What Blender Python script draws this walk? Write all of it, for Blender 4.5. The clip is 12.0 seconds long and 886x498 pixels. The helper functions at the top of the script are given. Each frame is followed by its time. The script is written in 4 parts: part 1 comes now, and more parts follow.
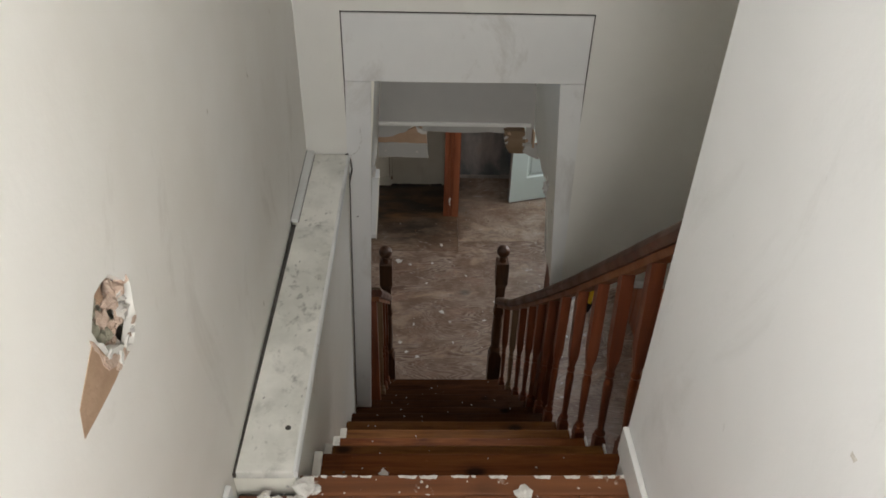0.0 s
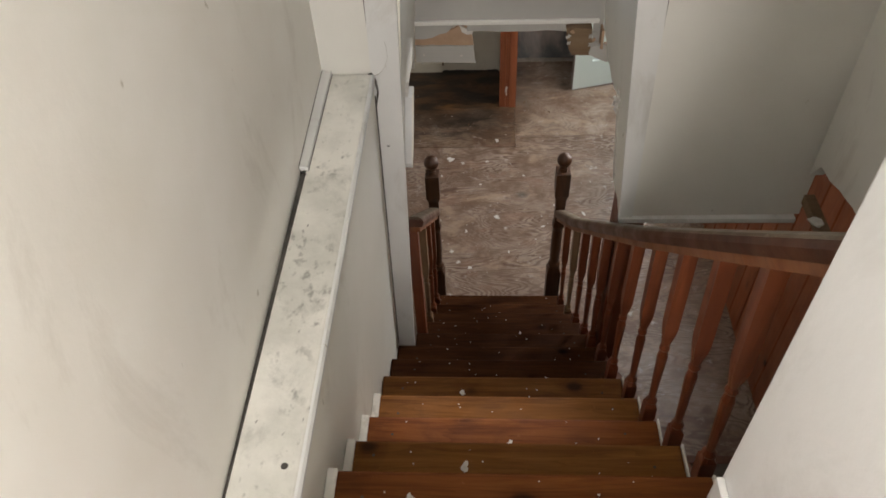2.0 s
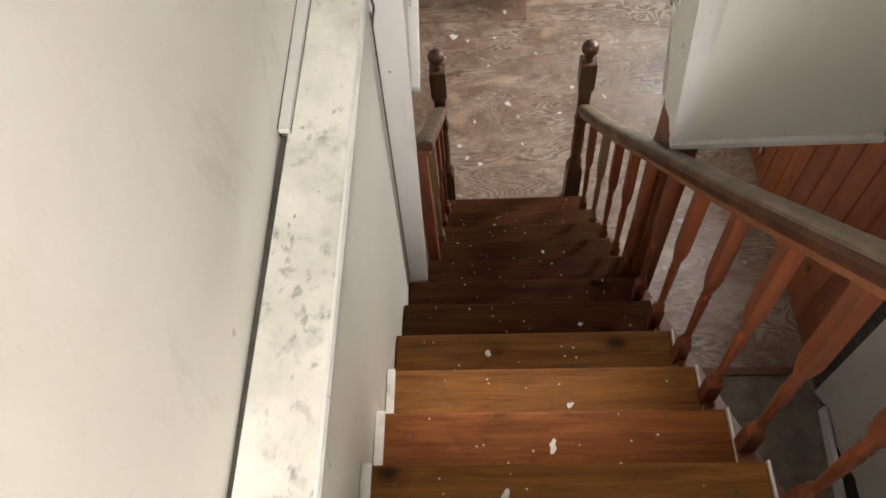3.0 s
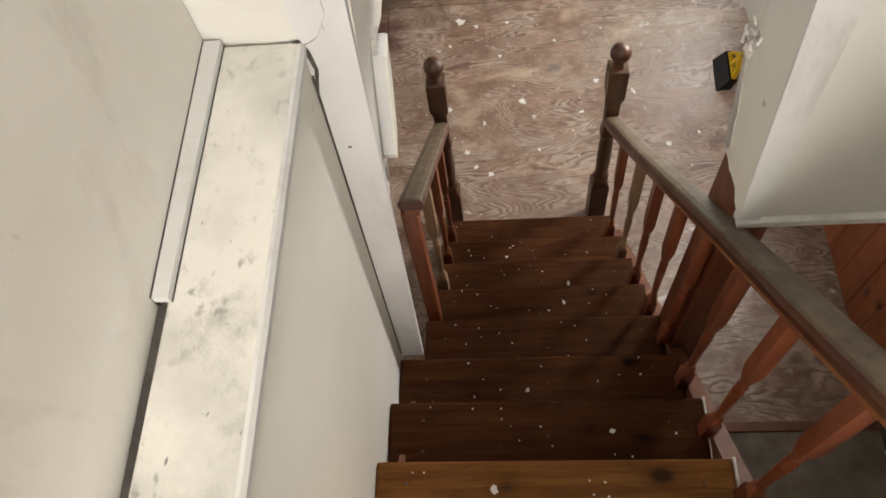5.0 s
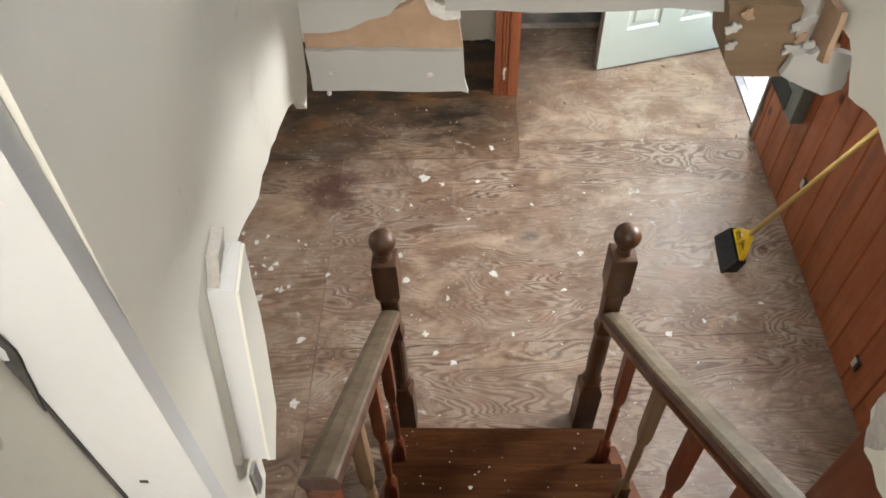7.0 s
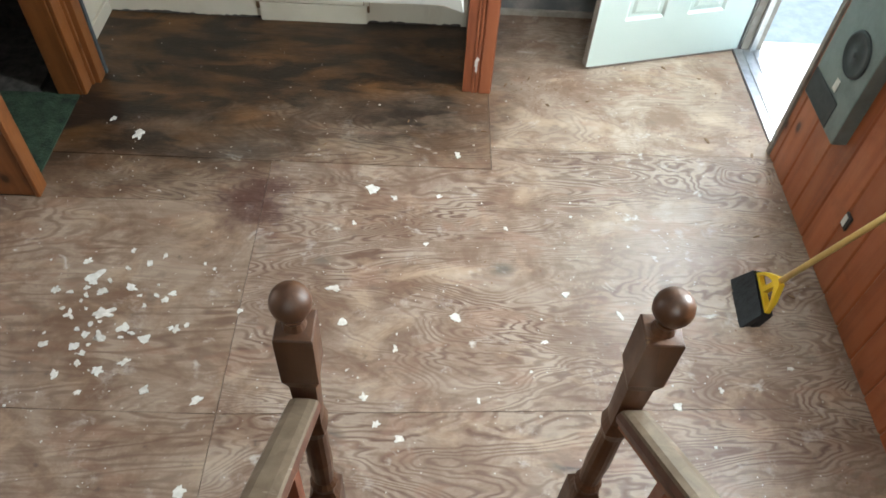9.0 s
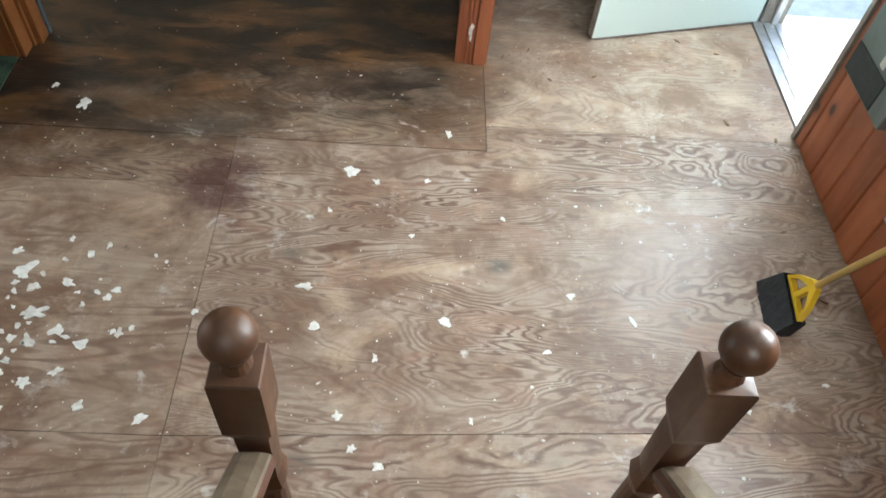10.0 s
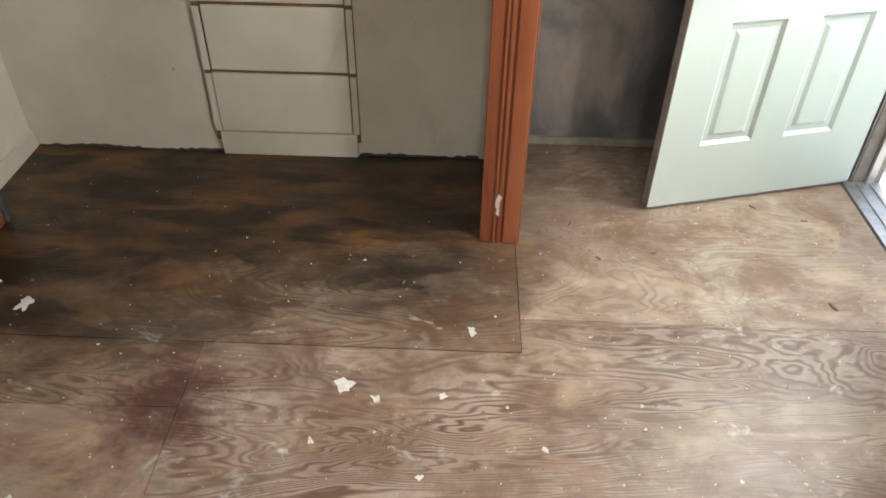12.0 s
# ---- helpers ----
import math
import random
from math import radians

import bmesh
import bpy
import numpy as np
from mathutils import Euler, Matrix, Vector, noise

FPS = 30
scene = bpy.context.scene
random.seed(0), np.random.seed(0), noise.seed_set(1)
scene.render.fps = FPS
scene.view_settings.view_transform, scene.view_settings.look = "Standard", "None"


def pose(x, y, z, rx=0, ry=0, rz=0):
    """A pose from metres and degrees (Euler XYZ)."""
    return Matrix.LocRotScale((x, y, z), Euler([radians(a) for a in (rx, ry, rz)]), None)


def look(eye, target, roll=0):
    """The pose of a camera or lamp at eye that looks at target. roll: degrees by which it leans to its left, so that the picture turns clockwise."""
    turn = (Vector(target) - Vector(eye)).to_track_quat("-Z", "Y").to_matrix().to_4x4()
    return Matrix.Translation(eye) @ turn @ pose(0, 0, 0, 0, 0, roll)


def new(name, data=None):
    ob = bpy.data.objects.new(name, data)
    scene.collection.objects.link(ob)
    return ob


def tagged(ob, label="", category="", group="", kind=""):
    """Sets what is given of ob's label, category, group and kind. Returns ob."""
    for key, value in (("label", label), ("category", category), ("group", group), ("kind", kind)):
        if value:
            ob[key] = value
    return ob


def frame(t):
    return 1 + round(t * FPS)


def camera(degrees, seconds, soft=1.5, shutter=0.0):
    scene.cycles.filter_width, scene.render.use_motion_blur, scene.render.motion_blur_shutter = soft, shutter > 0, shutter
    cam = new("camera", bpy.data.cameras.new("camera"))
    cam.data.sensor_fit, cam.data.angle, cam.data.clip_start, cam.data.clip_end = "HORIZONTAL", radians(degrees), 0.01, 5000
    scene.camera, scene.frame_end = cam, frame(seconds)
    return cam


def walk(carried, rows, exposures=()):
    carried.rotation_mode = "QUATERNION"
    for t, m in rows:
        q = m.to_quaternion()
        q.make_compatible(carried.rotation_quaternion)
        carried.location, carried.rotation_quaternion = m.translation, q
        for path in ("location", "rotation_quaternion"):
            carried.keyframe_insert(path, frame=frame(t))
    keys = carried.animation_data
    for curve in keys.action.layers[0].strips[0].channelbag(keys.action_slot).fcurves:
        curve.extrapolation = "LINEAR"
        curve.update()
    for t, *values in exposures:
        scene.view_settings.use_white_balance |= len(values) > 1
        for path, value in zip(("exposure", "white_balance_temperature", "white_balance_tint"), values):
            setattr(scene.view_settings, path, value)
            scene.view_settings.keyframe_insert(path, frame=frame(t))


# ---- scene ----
cam = camera(61.5, 12.0, 1.7)
PATH = [
    (0, (-0.183, -3.513, 3.925), (-0.129, -1.913, 2.726), 1.6),
    (0.5, (-0.202, -3.487, 3.917), (-0.141, -1.921, 2.675), 1.3),
    (1, (-0.228, -3.409, 3.889), (-0.135, -1.886, 2.596), 0.3),
    (1.5, (-0.156, -3.221, 3.854), (-0.129, -1.751, 2.497), -0.1),
    (2, (-0.123, -2.999, 3.813), (-0.233, -1.633, 2.356), -3.3),
    (2.5, (-0.181, -2.743, 3.732), (-0.286, -1.549, 2.131), -7.4),
    (3, (-0.198, -2.506, 3.669), (-0.313, -1.449, 1.975), -6.7),
    (4.8, (-0.197, -1.952, 3.432), (-0.360, -1.023, 1.668), -10.9),
    (5, (-0.15, -1.905, 3.38), (-0.32, -0.948, 1.632), -10.8),
    (5.5, (-0.164, -1.747, 3.267), (-0.264, -0.629, 1.612), -7.8),
    (6, (-0.199, -1.593, 3.077), (-0.238, -0.519, 1.39), -3.3),
    (6.5, (-0.122, -1.469, 2.976), (-0.243, -0.383, 1.301), -6.8),
    (7, (-0.161, -1.3, 2.862), (-0.224, -0.031, 1.318), -2.4),
    (7.2, (-0.178, -1.254, 2.818), (-0.248, 0.021, 1.279), -1.2),
    (8.8, (-0.179, -0.742, 2.37), (-0.115, 0.52, 0.82), 3.1),
    (9, (-0.174, -0.692, 2.323), (-0.112, 0.582, 0.782), 4.3),
    (9.5, (-0.148, -0.544, 2.204), (-0.092, 0.775, 0.702), 3.8),
    (10, (-0.184, -0.412, 2.066), (-0.073, 0.816, 0.491), 7.0),
    (10.5, (-0.121, -0.264, 2.013), (-0.113, 1.225, 0.677), 2.7),
    (11, (-0.093, -0.161, 1.946), (-0.071, 1.372, 0.662), 3.3),
    (11.5, (-0.147, -0.004, 1.829), (-0.08, 1.59, 0.623), 3.0),
    (12, (-0.067, 0.141, 1.672), (-0.111, 1.688, 0.406), 0.9),
]
walk(cam, [(t, look(eye, target, roll)) for t, eye, target, roll in PATH],
     exposures=[(0, -1.12, 6500, 10), (0.5, -1.1, 6500, 10), (1.5, -0.75, 6650, 11), (2.5, -0.14, 6950, 13), (3, 0.18, 6900, 12), (5, 0.33, 7000, 12), (5.5, 0.31, 7050, 12), (6.5, 0.52, 6900, 11),
                (7, 0.56, 6750, 9), (9, 0.90, 6100, 2), (10, 0.86, 6000, 1), (11, 0.70, 6500, 4), (11.5, 0.62, 6600, 4), (12, 0.56, 6800, 8)])

# ---- world, sun, window lights ----
world = bpy.data.worlds.new("world")
scene.world = world
world.use_nodes = True
wn = world.node_tree
sky = wn.nodes.new("ShaderNodeTexSky")
sky.sky_type = "NISHITA"
sky.sun_disc = False
sky.sun_elevation, sky.sun_rotation = radians(45), radians(8)
wn.links.new(sky.outputs[0], wn.nodes["Background"].inputs[0])
wn.nodes["Background"].inputs[1].default_value = 0.15
sun = new("sun", bpy.data.lights.new("sun", "SUN"))
sun.data.energy, sun.data.angle, sun.data.color = 4.0, radians(14), (1, 0.95, 0.88)
sun.matrix_world = look((1.2, 9, 9), (0, 0, 0))


def window_light(name, eye, target, w, h, power, colour):
    lamp = new(name, bpy.data.lights.new(name, "AREA"))
    lamp.data.shape, lamp.data.size, lamp.data.size_y = "RECTANGLE", w, h
    lamp.data.energy, lamp.data.color = power, colour
    lamp.matrix_world = look(eye, target)
    return lamp


window_light("upper_window_light", (-0.06, -4.30, 3.95), (-0.06, 0, 4.5), 0.56, 1.2, 63, (1.0, 0.985, 0.955))
window_light("left_window_light", (-3.64, 1.16, 1.40), (0, 1.0, 0.9), 0.42, 1.2, 10, (1.0, 0.97, 0.93))
window_light("doorway_light", (1.585, 2.29, 1.62), (0.2, 1.6, 0.4), 0.76, 0.76, 29, (0.94, 0.98, 1.0))
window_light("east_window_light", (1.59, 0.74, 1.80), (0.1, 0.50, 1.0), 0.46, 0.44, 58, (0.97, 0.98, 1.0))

# ---- materials ----


class Nodes:
    """Short hand for a node material."""

    def __init__(self, name):
        self.mat = bpy.data.materials.new(name)
        self.mat.use_nodes = True
        self.t = self.mat.node_tree
        self.bsdf = self.t.nodes["Principled BSDF"]
        self.co = self.t.nodes.new("ShaderNodeTexCoord").outputs["Object"]

    def link(self, a, b):
        self.t.links.new(a, b)

    def noise(self, scale=(1, 1, 1), size=5.0, detail=5.0, rough=0.6, warp=0.0, co=None):
        m = self.t.nodes.new("ShaderNodeMapping")
        m.inputs["Scale"].default_value = scale
        self.link(co or self.co, m.inputs[0])
        n = self.t.nodes.new("ShaderNodeTexNoise")
        n.inputs["Scale"].default_value, n.inputs["Detail"].default_value = size, detail
        n.inputs["Roughness"].default_value, n.inputs["Distortion"].default_value = rough, warp
        self.link(m.outputs[0], n.inputs["Vector"])
        return n.outputs[0]

    def ramp(self, fac, *stops):
        r = self.t.nodes.new("ShaderNodeValToRGB").color_ramp
        node = self.t.nodes[-1]
        while len(r.elements) < len(stops):
            r.elements.new(0.5)
        for e, (p, c) in zip(r.elements, stops):
            e.position = p
            e.color = (*c, 1) if isinstance(c, tuple) else (c, c, c, 1)
        self.link(fac, node.inputs[0])
        return node.outputs[0]

    def math(self, op, a, b=0.0, c=0.0):
        m = self.t.nodes.new("ShaderNodeMath")
        m.operation = op
        for i, v in enumerate((a, b, c)):
            if isinstance(v, (int, float)):
                m.inputs[i].default_value = v
            else:
                self.link(v, m.inputs[i])
        return m.outputs[0]

    def mix(self, fac, a, b, mode="MIX"):
        m = self.t.nodes.new("ShaderNodeMix")
        m.data_type, m.blend_type = "RGBA", mode
        for i, v in ((0, fac), (6, a), (7, b)):
            if isinstance(v, (int, float)):
                m.inputs[i].default_value = v
            elif isinstance(v, tuple):
                m.inputs[i].default_value = (*v, 1)
            else:
                self.link(v, m.inputs[i])
        return m.outputs[2]

    def cells(self, scale, size, co):
        """Distance to scattered points, and a random value for each of them."""
        m = self.t.nodes.new("ShaderNodeMapping")
        m.inputs["Scale"].default_value = scale
        self.link(co, m.inputs[0])
        v = self.t.nodes.new("ShaderNodeTexVoronoi")
        v.inputs["Scale"].default_value = size
        self.link(m.outputs[0], v.inputs["Vector"])
        return v.outputs["Distance"], self.ramp(v.outputs["Color"], (0.0, 0.0), (1.0, 1.0))

    def axis(self, i):
        s = self.t.nodes.new("ShaderNodeSeparateXYZ")
        self.link(self.co, s.inputs[0])
        return s.outputs[i]

    def each(self):
        return self.t.nodes.new("ShaderNodeObjectInfo").outputs["Random"]

    def done(self, colour, rough=0.6, bump=None, height=0.002, metal=0.0, gloss=0.5):
        b = self.bsdf.inputs
        for key, v in (("Base Color", colour), ("Roughness", rough)):
            if isinstance(v, (int, float)):
                b[key].default_value = v
            elif isinstance(v, tuple):
                b[key].default_value = (*v, 1)
            else:
                self.link(v, b[key])
        b["Metallic"].default_value, b["Specular IOR Level"].default_value = metal, gloss
        if bump is not None:
            n = self.t.nodes.new("ShaderNodeBump")
            n.inputs["Strength"].default_value, n.inputs["Distance"].default_value = 1.0, height
            self.link(bump, n.inputs["Height"])
            self.link(n.outputs[0], b["Normal"])
        return self.mat


def painted(name, a, b, dirt, dirt_from=0.6, rough=0.55, height=0.0015, dirt_size=2.5, amount=0.45):
    """Old painted plaster: brush waves, pale blotches, sparse grime marks."""
    n = Nodes(name)
    big = n.noise((1, 1, 1), 1.7, 4)
    fine = n.noise((1, 1, 1), 60, 3)
    col = n.mix(n.ramp(big, (0.35, 0.0), (0.65, 1.0)), a, b)
    smear = n.noise((1, 1, 0.45), dirt_size, 7, 0.7, 0.6)
    col = n.mix(n.math("MULTIPLY", n.ramp(smear, (dirt_from, 0.0), (dirt_from + 0.16, 1.0)), amount), col, dirt)
    specks = n.noise((1, 1, 0.6), 22, 3, 0.5)
    col = n.mix(n.ramp(specks, (0.74, 0.0), (0.78, 0.8)), col, dirt)
    bump = n.math("ADD", n.math("MULTIPLY", n.noise((1, 1, 1), 9, 4), 1.0), n.math("MULTIPLY", fine, 0.25))
    return n.done(col, rough, bump, height)


def timber(name, dark, mid, light, along=1, rough=0.45, size=9.0, wear=None, wear_from=0.62, vary=0.25, knots=True, height=0.0008, gloss=0.5):
    """Wood: stretched grain along an axis, knots, tone that differs from piece to piece."""
    n = Nodes(name)
    s = [1.0, 1.0, 1.0]
    s[along] = 0.07
    off = n.t.nodes.new("ShaderNodeVectorMath")
    off.operation = "ADD"
    n.link(n.co, off.inputs[0])
    n.link(n.math("MULTIPLY", n.each(), 13.0), off.inputs[1])
    co = off.outputs[0]
    grain = n.noise(tuple(s), size, 6, 0.65, 0.8, co)
    rings = n.math("FRACT", n.math("MULTIPLY", n.noise(tuple(s), size * 0.45, 2, 0.4, 0.5, co), 9.0))
    col = n.ramp(grain, (0.25, dark), (0.5, mid), (0.75, light))
    col = n.mix(n.math("MULTIPLY", n.ramp(rings, (0.0, 1.0), (0.3, 0.0)), 0.4), col, dark)
    if knots:
        k = [1.0, 1.0, 1.0]
        k[along] = 0.65
        far, which = n.cells(tuple(k), 6.5, co)
        far = n.math("ADD", far, n.math("MULTIPLY", n.math("SUBTRACT", grain, 0.5), 0.10))
        some = n.ramp(which, (0.44, 0.0), (0.50, 1.0))
        col = n.mix(n.math("MULTIPLY", n.ramp(far, (0.08, 0.6), (0.27, 0.0)), some), col, tuple(c * 0.75 for c in dark))
        col = n.mix(n.math("MULTIPLY", n.ramp(far, (0.07, 0.95), (0.14, 0.0)), some), col, tuple(c * 0.22 for c in dark))
        stain = n.noise((1, 1, 1), 5.0, 6, 0.65, 0.5, co)
        col = n.mix(n.ramp(stain, (0.54, 0.0), (0.72, 0.4)), col, tuple(c * 0.45 for c in dark))
        scuff = n.noise((1, 1, 1), 38, 5, 0.7, 0.3, co)
        col = n.mix(n.ramp(scuff, (0.66, 0.0), (0.74, 0.45)), col, tuple(min(1, c * 1.5 + 0.05) for c in light))
    col = n.mix(n.math("MULTIPLY", n.each(), vary), col, tuple(c * 0.45 for c in dark))
    if wear:
        col = n.mix(n.ramp(n.noise((1, 1, 1), 14, 6, 0.7, 0.4), (wear_from, 0.0), (wear_from + 0.08, 0.85)), col, wear)
    r = n.ramp(n.noise((1, 1, 1), 6, 4), (0.3, rough - 0.12), (0.7, rough + 0.15))
    return n.done(col, r, grain, height, gloss=gloss)


def plywood(name, tone=(1, 1, 1), figure=1.0, rings=30.0):
    """Bare, dirty plywood: cathedral figure along x, damp stains and painted shade by the far wall, paint smears."""
    n = Nodes(name)

    def shade(c):
        return tuple(a * b for a, b in zip(c, tone))

    off = n.t.nodes.new("ShaderNodeVectorMath")
    off.operation = "ADD"
    n.link(n.co, off.inputs[0])
    n.link(n.math("MULTIPLY", n.each(), 17.0), off.inputs[1])
    co = off.outputs[0]
    fig = n.noise((0.46, 1.75, 1), 1.9, 3.0, 0.42, 1.3, co)
    fig = n.math("ADD", fig, n.math("MULTIPLY", n.math("SUBTRACT", n.noise((0.65, 1.4, 1), 7.0, 2, 0.5, 0.8, co), 0.5), 0.085))
    wave = n.math("ABSOLUTE", n.math("SUBTRACT", n.math("FRACT", n.math("MULTIPLY", fig, rings)), 0.5))
    wave = n.math("ADD", wave, n.math("MULTIPLY", n.math("SUBTRACT", n.noise((0.3, 2, 1), 22, 4, 0.7, 0, co), 0.5), 0.28))
    lines = n.ramp(wave, (0.05, 1.0), (0.20, 0.55), (0.30, 0.0))
    fibre = n.noise((0.05, 1, 1), 90, 4, 0.7)
    col = n.ramp(n.noise((1, 1, 1), 1.6, 5, 0.6), (0.3, shade((0.235, 0.168, 0.125))), (0.7, shade((0.43, 0.350, 0.282))))
    strong = n.ramp(n.noise((0.7, 1.3, 1), 2.0, 4, 0.6, 0.4, co), (0.36, 0.22), (0.58, 0.95))
    col = n.mix(n.math("MULTIPLY", n.math("MULTIPLY", lines, strong), figure), col, shade((0.095, 0.046, 0.029)))
    col = n.mix(n.math("MULTIPLY", n.ramp(fibre, (0.4, 0.0), (0.7, 1.0)), 0.3), col, shade((0.19, 0.125, 0.092)))
    # filled knots, soft grey-brown ovals
    far, which = n.cells((0.75, 1.15, 1), 4.2, co)
    far = n.math("ADD", far, n.math("MULTIPLY", n.math("SUBTRACT", fig, 0.5), 0.5))
    knot = n.math("MULTIPLY", n.ramp(far, (0.06, 0.8), (0.17, 0.0)), n.ramp(which, (0.55, 0.0), (0.60, 1.0)))
    col = n.mix(knot, col, shade((0.10, 0.082, 0.070)))
    red = n.noise((0.8, 2.0, 1), 4.5, 4, 0.6, 0.8)
    col = n.mix(n.ramp(red, (0.54, 0.0), (0.62, 0.55)), col, shade((0.25, 0.145, 0.102)))
    mud = n.noise((1, 1.2, 1), 3.2, 8, 0.7, 0.5)
    col = n.mix(n.ramp(mud, (0.43, 0.0), (0.60, 0.80)), col, shade((0.15, 0.086, 0.055)))
    tan = n.noise((0.8, 1.5, 1), 4.0, 6, 0.65, 0.6, co)
    col = n.mix(n.ramp(tan, (0.54, 0.0), (0.70, 0.5)), col, shade((0.50, 0.37, 0.26)))
    # worn, pale film of dust and paint
    pale = n.noise((1, 1, 1), 7, 8, 0.75)
    col = n.mix(n.ramp(pale, (0.58, 0.0), (0.72, 0.55 * tone[1])), col, (0.56, 0.51, 0.47))
    spots = n.noise((1, 1, 1), 30, 3, 0.5)
    col = n.mix(n.ramp(spots, (0.71, 0.0), (0.76, 0.85)), col, (0.62, 0.59, 0.55))
    smears = n.math("MULTIPLY", n.ramp(n.noise((0.8, 1.2, 1), 8.5, 5, 0.6, 0.5), (0.635, 0.0), (0.70, 0.7)), n.ramp(n.noise((1, 1, 1), 1.9, 2), (0.42, 0.15), (0.6, 1.0)))
    col = n.mix(smears, col, (0.68, 0.65, 0.61))
    grime = n.noise((1, 1, 1), 12, 5, 0.7)
    col = n.mix(n.ramp(grime, (0.63, 0.0), (0.76, 0.8)), col, (0.07, 0.052, 0.042))
    blots = n.noise((1, 1.3, 1), 5.5, 4, 0.55, 0.3)
    col = n.mix(n.ramp(blots, (0.64, 0.0), (0.76, 0.7)), col, shade((0.13, 0.10, 0.085)))
    # damp and shade: an uneven band along the far wall, wet black within it
    wob = n.noise((1, 1.6, 1), 2.2, 6, 0.65, 0.3)
    edge = n.math("ADD", n.axis(1), n.math("MULTIPLY", n.math("SUBTRACT", wob, 0.5), 1.1))
    # reaches further forward on the left, where shade is coloured in with the damp
    edge = n.math("ADD", edge, n.math("MAXIMUM", n.math("MULTIPLY_ADD", n.axis(0), -0.35, -0.22), 0.0))
    left = n.ramp(n.math("MULTIPLY_ADD", n.axis(0), -1.2, 0.65), (0.2, 0.0), (0.75, 1.0))
    damp_shade = n.math("MULTIPLY", n.ramp(n.math("MULTIPLY_ADD", edge, 0.9, -1.50), (0.0, 0.0), (0.50, 1.0)), left)
    col = n.mix(n.math("MULTIPLY", damp_shade, 0.93), col, n.ramp(n.noise((0.6, 1.6, 1), 2.6, 5, 0.6), (0.42, (0.020, 0.011, 0.006)), (0.70, (0.16, 0.072, 0.022))))
    soot = n.noise((0.7, 2.2, 1), 3.0, 5, 0.6, 0.6)
    black = n.math("MULTIPLY", damp_shade, n.ramp(soot, (0.47, 0.0), (0.57, 0.9)))
    col = n.mix(black, col, (0.018, 0.012, 0.009))
    blot = n.t.nodes.new("ShaderNodeVectorMath")
    blot.operation = "DISTANCE"
    n.link(n.co, blot.inputs[0])
    blot.inputs[1].default_value = (-0.87, 1.46, 0)
    near = n.math("ADD", blot.outputs["Value"], n.math("MULTIPLY", n.math("SUBTRACT", grime, 0.5), 0.5))
    col = n.mix(n.ramp(near, (0.04, 0.8), (0.24, 0.0)), col, (0.06, 0.022, 0.02))
    rough = n.ramp(pale, (0.3, 0.26), (0.7, 0.50))
    bump = n.math("ADD", n.math("MULTIPLY", lines, 0.3), fibre)
    return n.done(col, rough, bump, 0.0007, gloss=0.45)


def flat(name, a, b, rough=0.6, size=12.0, height=0.001, metal=0.0, scale=(1, 1, 1)):
    n = Nodes(name)
    f = n.noise(scale, size, 6, 0.65)
    return n.done(n.ramp(f, (0.3, a), (0.7, b)), rough, n.noise((1, 1, 1), size * 6, 3), height, metal)


def ledge_paint(name):
    """Thick old paint gone mottled: soft grey-green patches, rubbed marks, small dark scuffs."""
    n = Nodes(name)
    col = n.mix(n.ramp(n.noise((1, 1, 1), 5, 6, 0.6), (0.4, 0.0), (0.62, 1.0)), (0.80, 0.785, 0.735), (0.60, 0.595, 0.55))
    patch = n.noise((1, 0.8, 1), 11, 8, 0.74, 0.3)
    col = n.mix(n.ramp(patch, (0.54, 0.0), (0.70, 0.6)), col, (0.30, 0.305, 0.28))
    rub = n.math("MULTIPLY", n.ramp(n.noise((1, 0.7, 1), 42, 4, 0.6), (0.55, 0.0), (0.66, 0.7)), n.ramp(n.noise((1, 1, 1), 7, 3), (0.47, 0.0), (0.60, 1.0)))
    col = n.mix(rub, col, (0.22, 0.22, 0.20))
    col = n.mix(n.ramp(n.noise((1, 0.5, 1), 60, 2, 0.4), (0.75, 0.0), (0.79, 0.85)), col, (0.05, 0.048, 0.042))
    bump = n.math("ADD", n.noise((1, 1, 1), 14, 5), n.math("MULTIPLY", patch, 0.4))
    return n.done(col, 0.45, bump, 0.003)


WALL = painted("old_white_wall_paint", (0.76, 0.735, 0.675), (0.83, 0.815, 0.77), (0.44, 0.40, 0.33), 0.59)
WALL_COOL = painted("cool_white_wall_paint", (0.76, 0.77, 0.78), (0.80, 0.81, 0.82), (0.52, 0.52, 0.51), 0.58)
WALL_GREY = painted("dull_wall_paint", (0.66, 0.65, 0.61), (0.72, 0.71, 0.67), (0.38, 0.34, 0.29), 0.58)
GREY_BOARD = painted("mid_grey_wallboard", (0.36, 0.35, 0.33), (0.44, 0.43, 0.40), (0.22, 0.20, 0.18), 0.6)
TRIM_PAINT = painted("gloss_trim_paint", (0.64, 0.645, 0.64), (0.72, 0.722, 0.71), (0.34, 0.31, 0.26), 0.53, 0.4, 0.002, 4.0, 0.5)
LEDGE_PAINT = ledge_paint("grimy_ledge_paint")
CREAM = painted("cream_plaster_paint", (0.77, 0.755, 0.67), (0.83, 0.815, 0.74), (0.40, 0.36, 0.27), 0.58)
BACK_PAINT = painted("stained_cream_wall", (0.58, 0.535, 0.43), (0.70, 0.66, 0.56), (0.34, 0.28, 0.20), 0.60)
SOOT = Nodes("sooty_grey_wall")
_f = SOOT.noise((1, 1, 0.8), 1.8, 6, 0.6, 0.4)
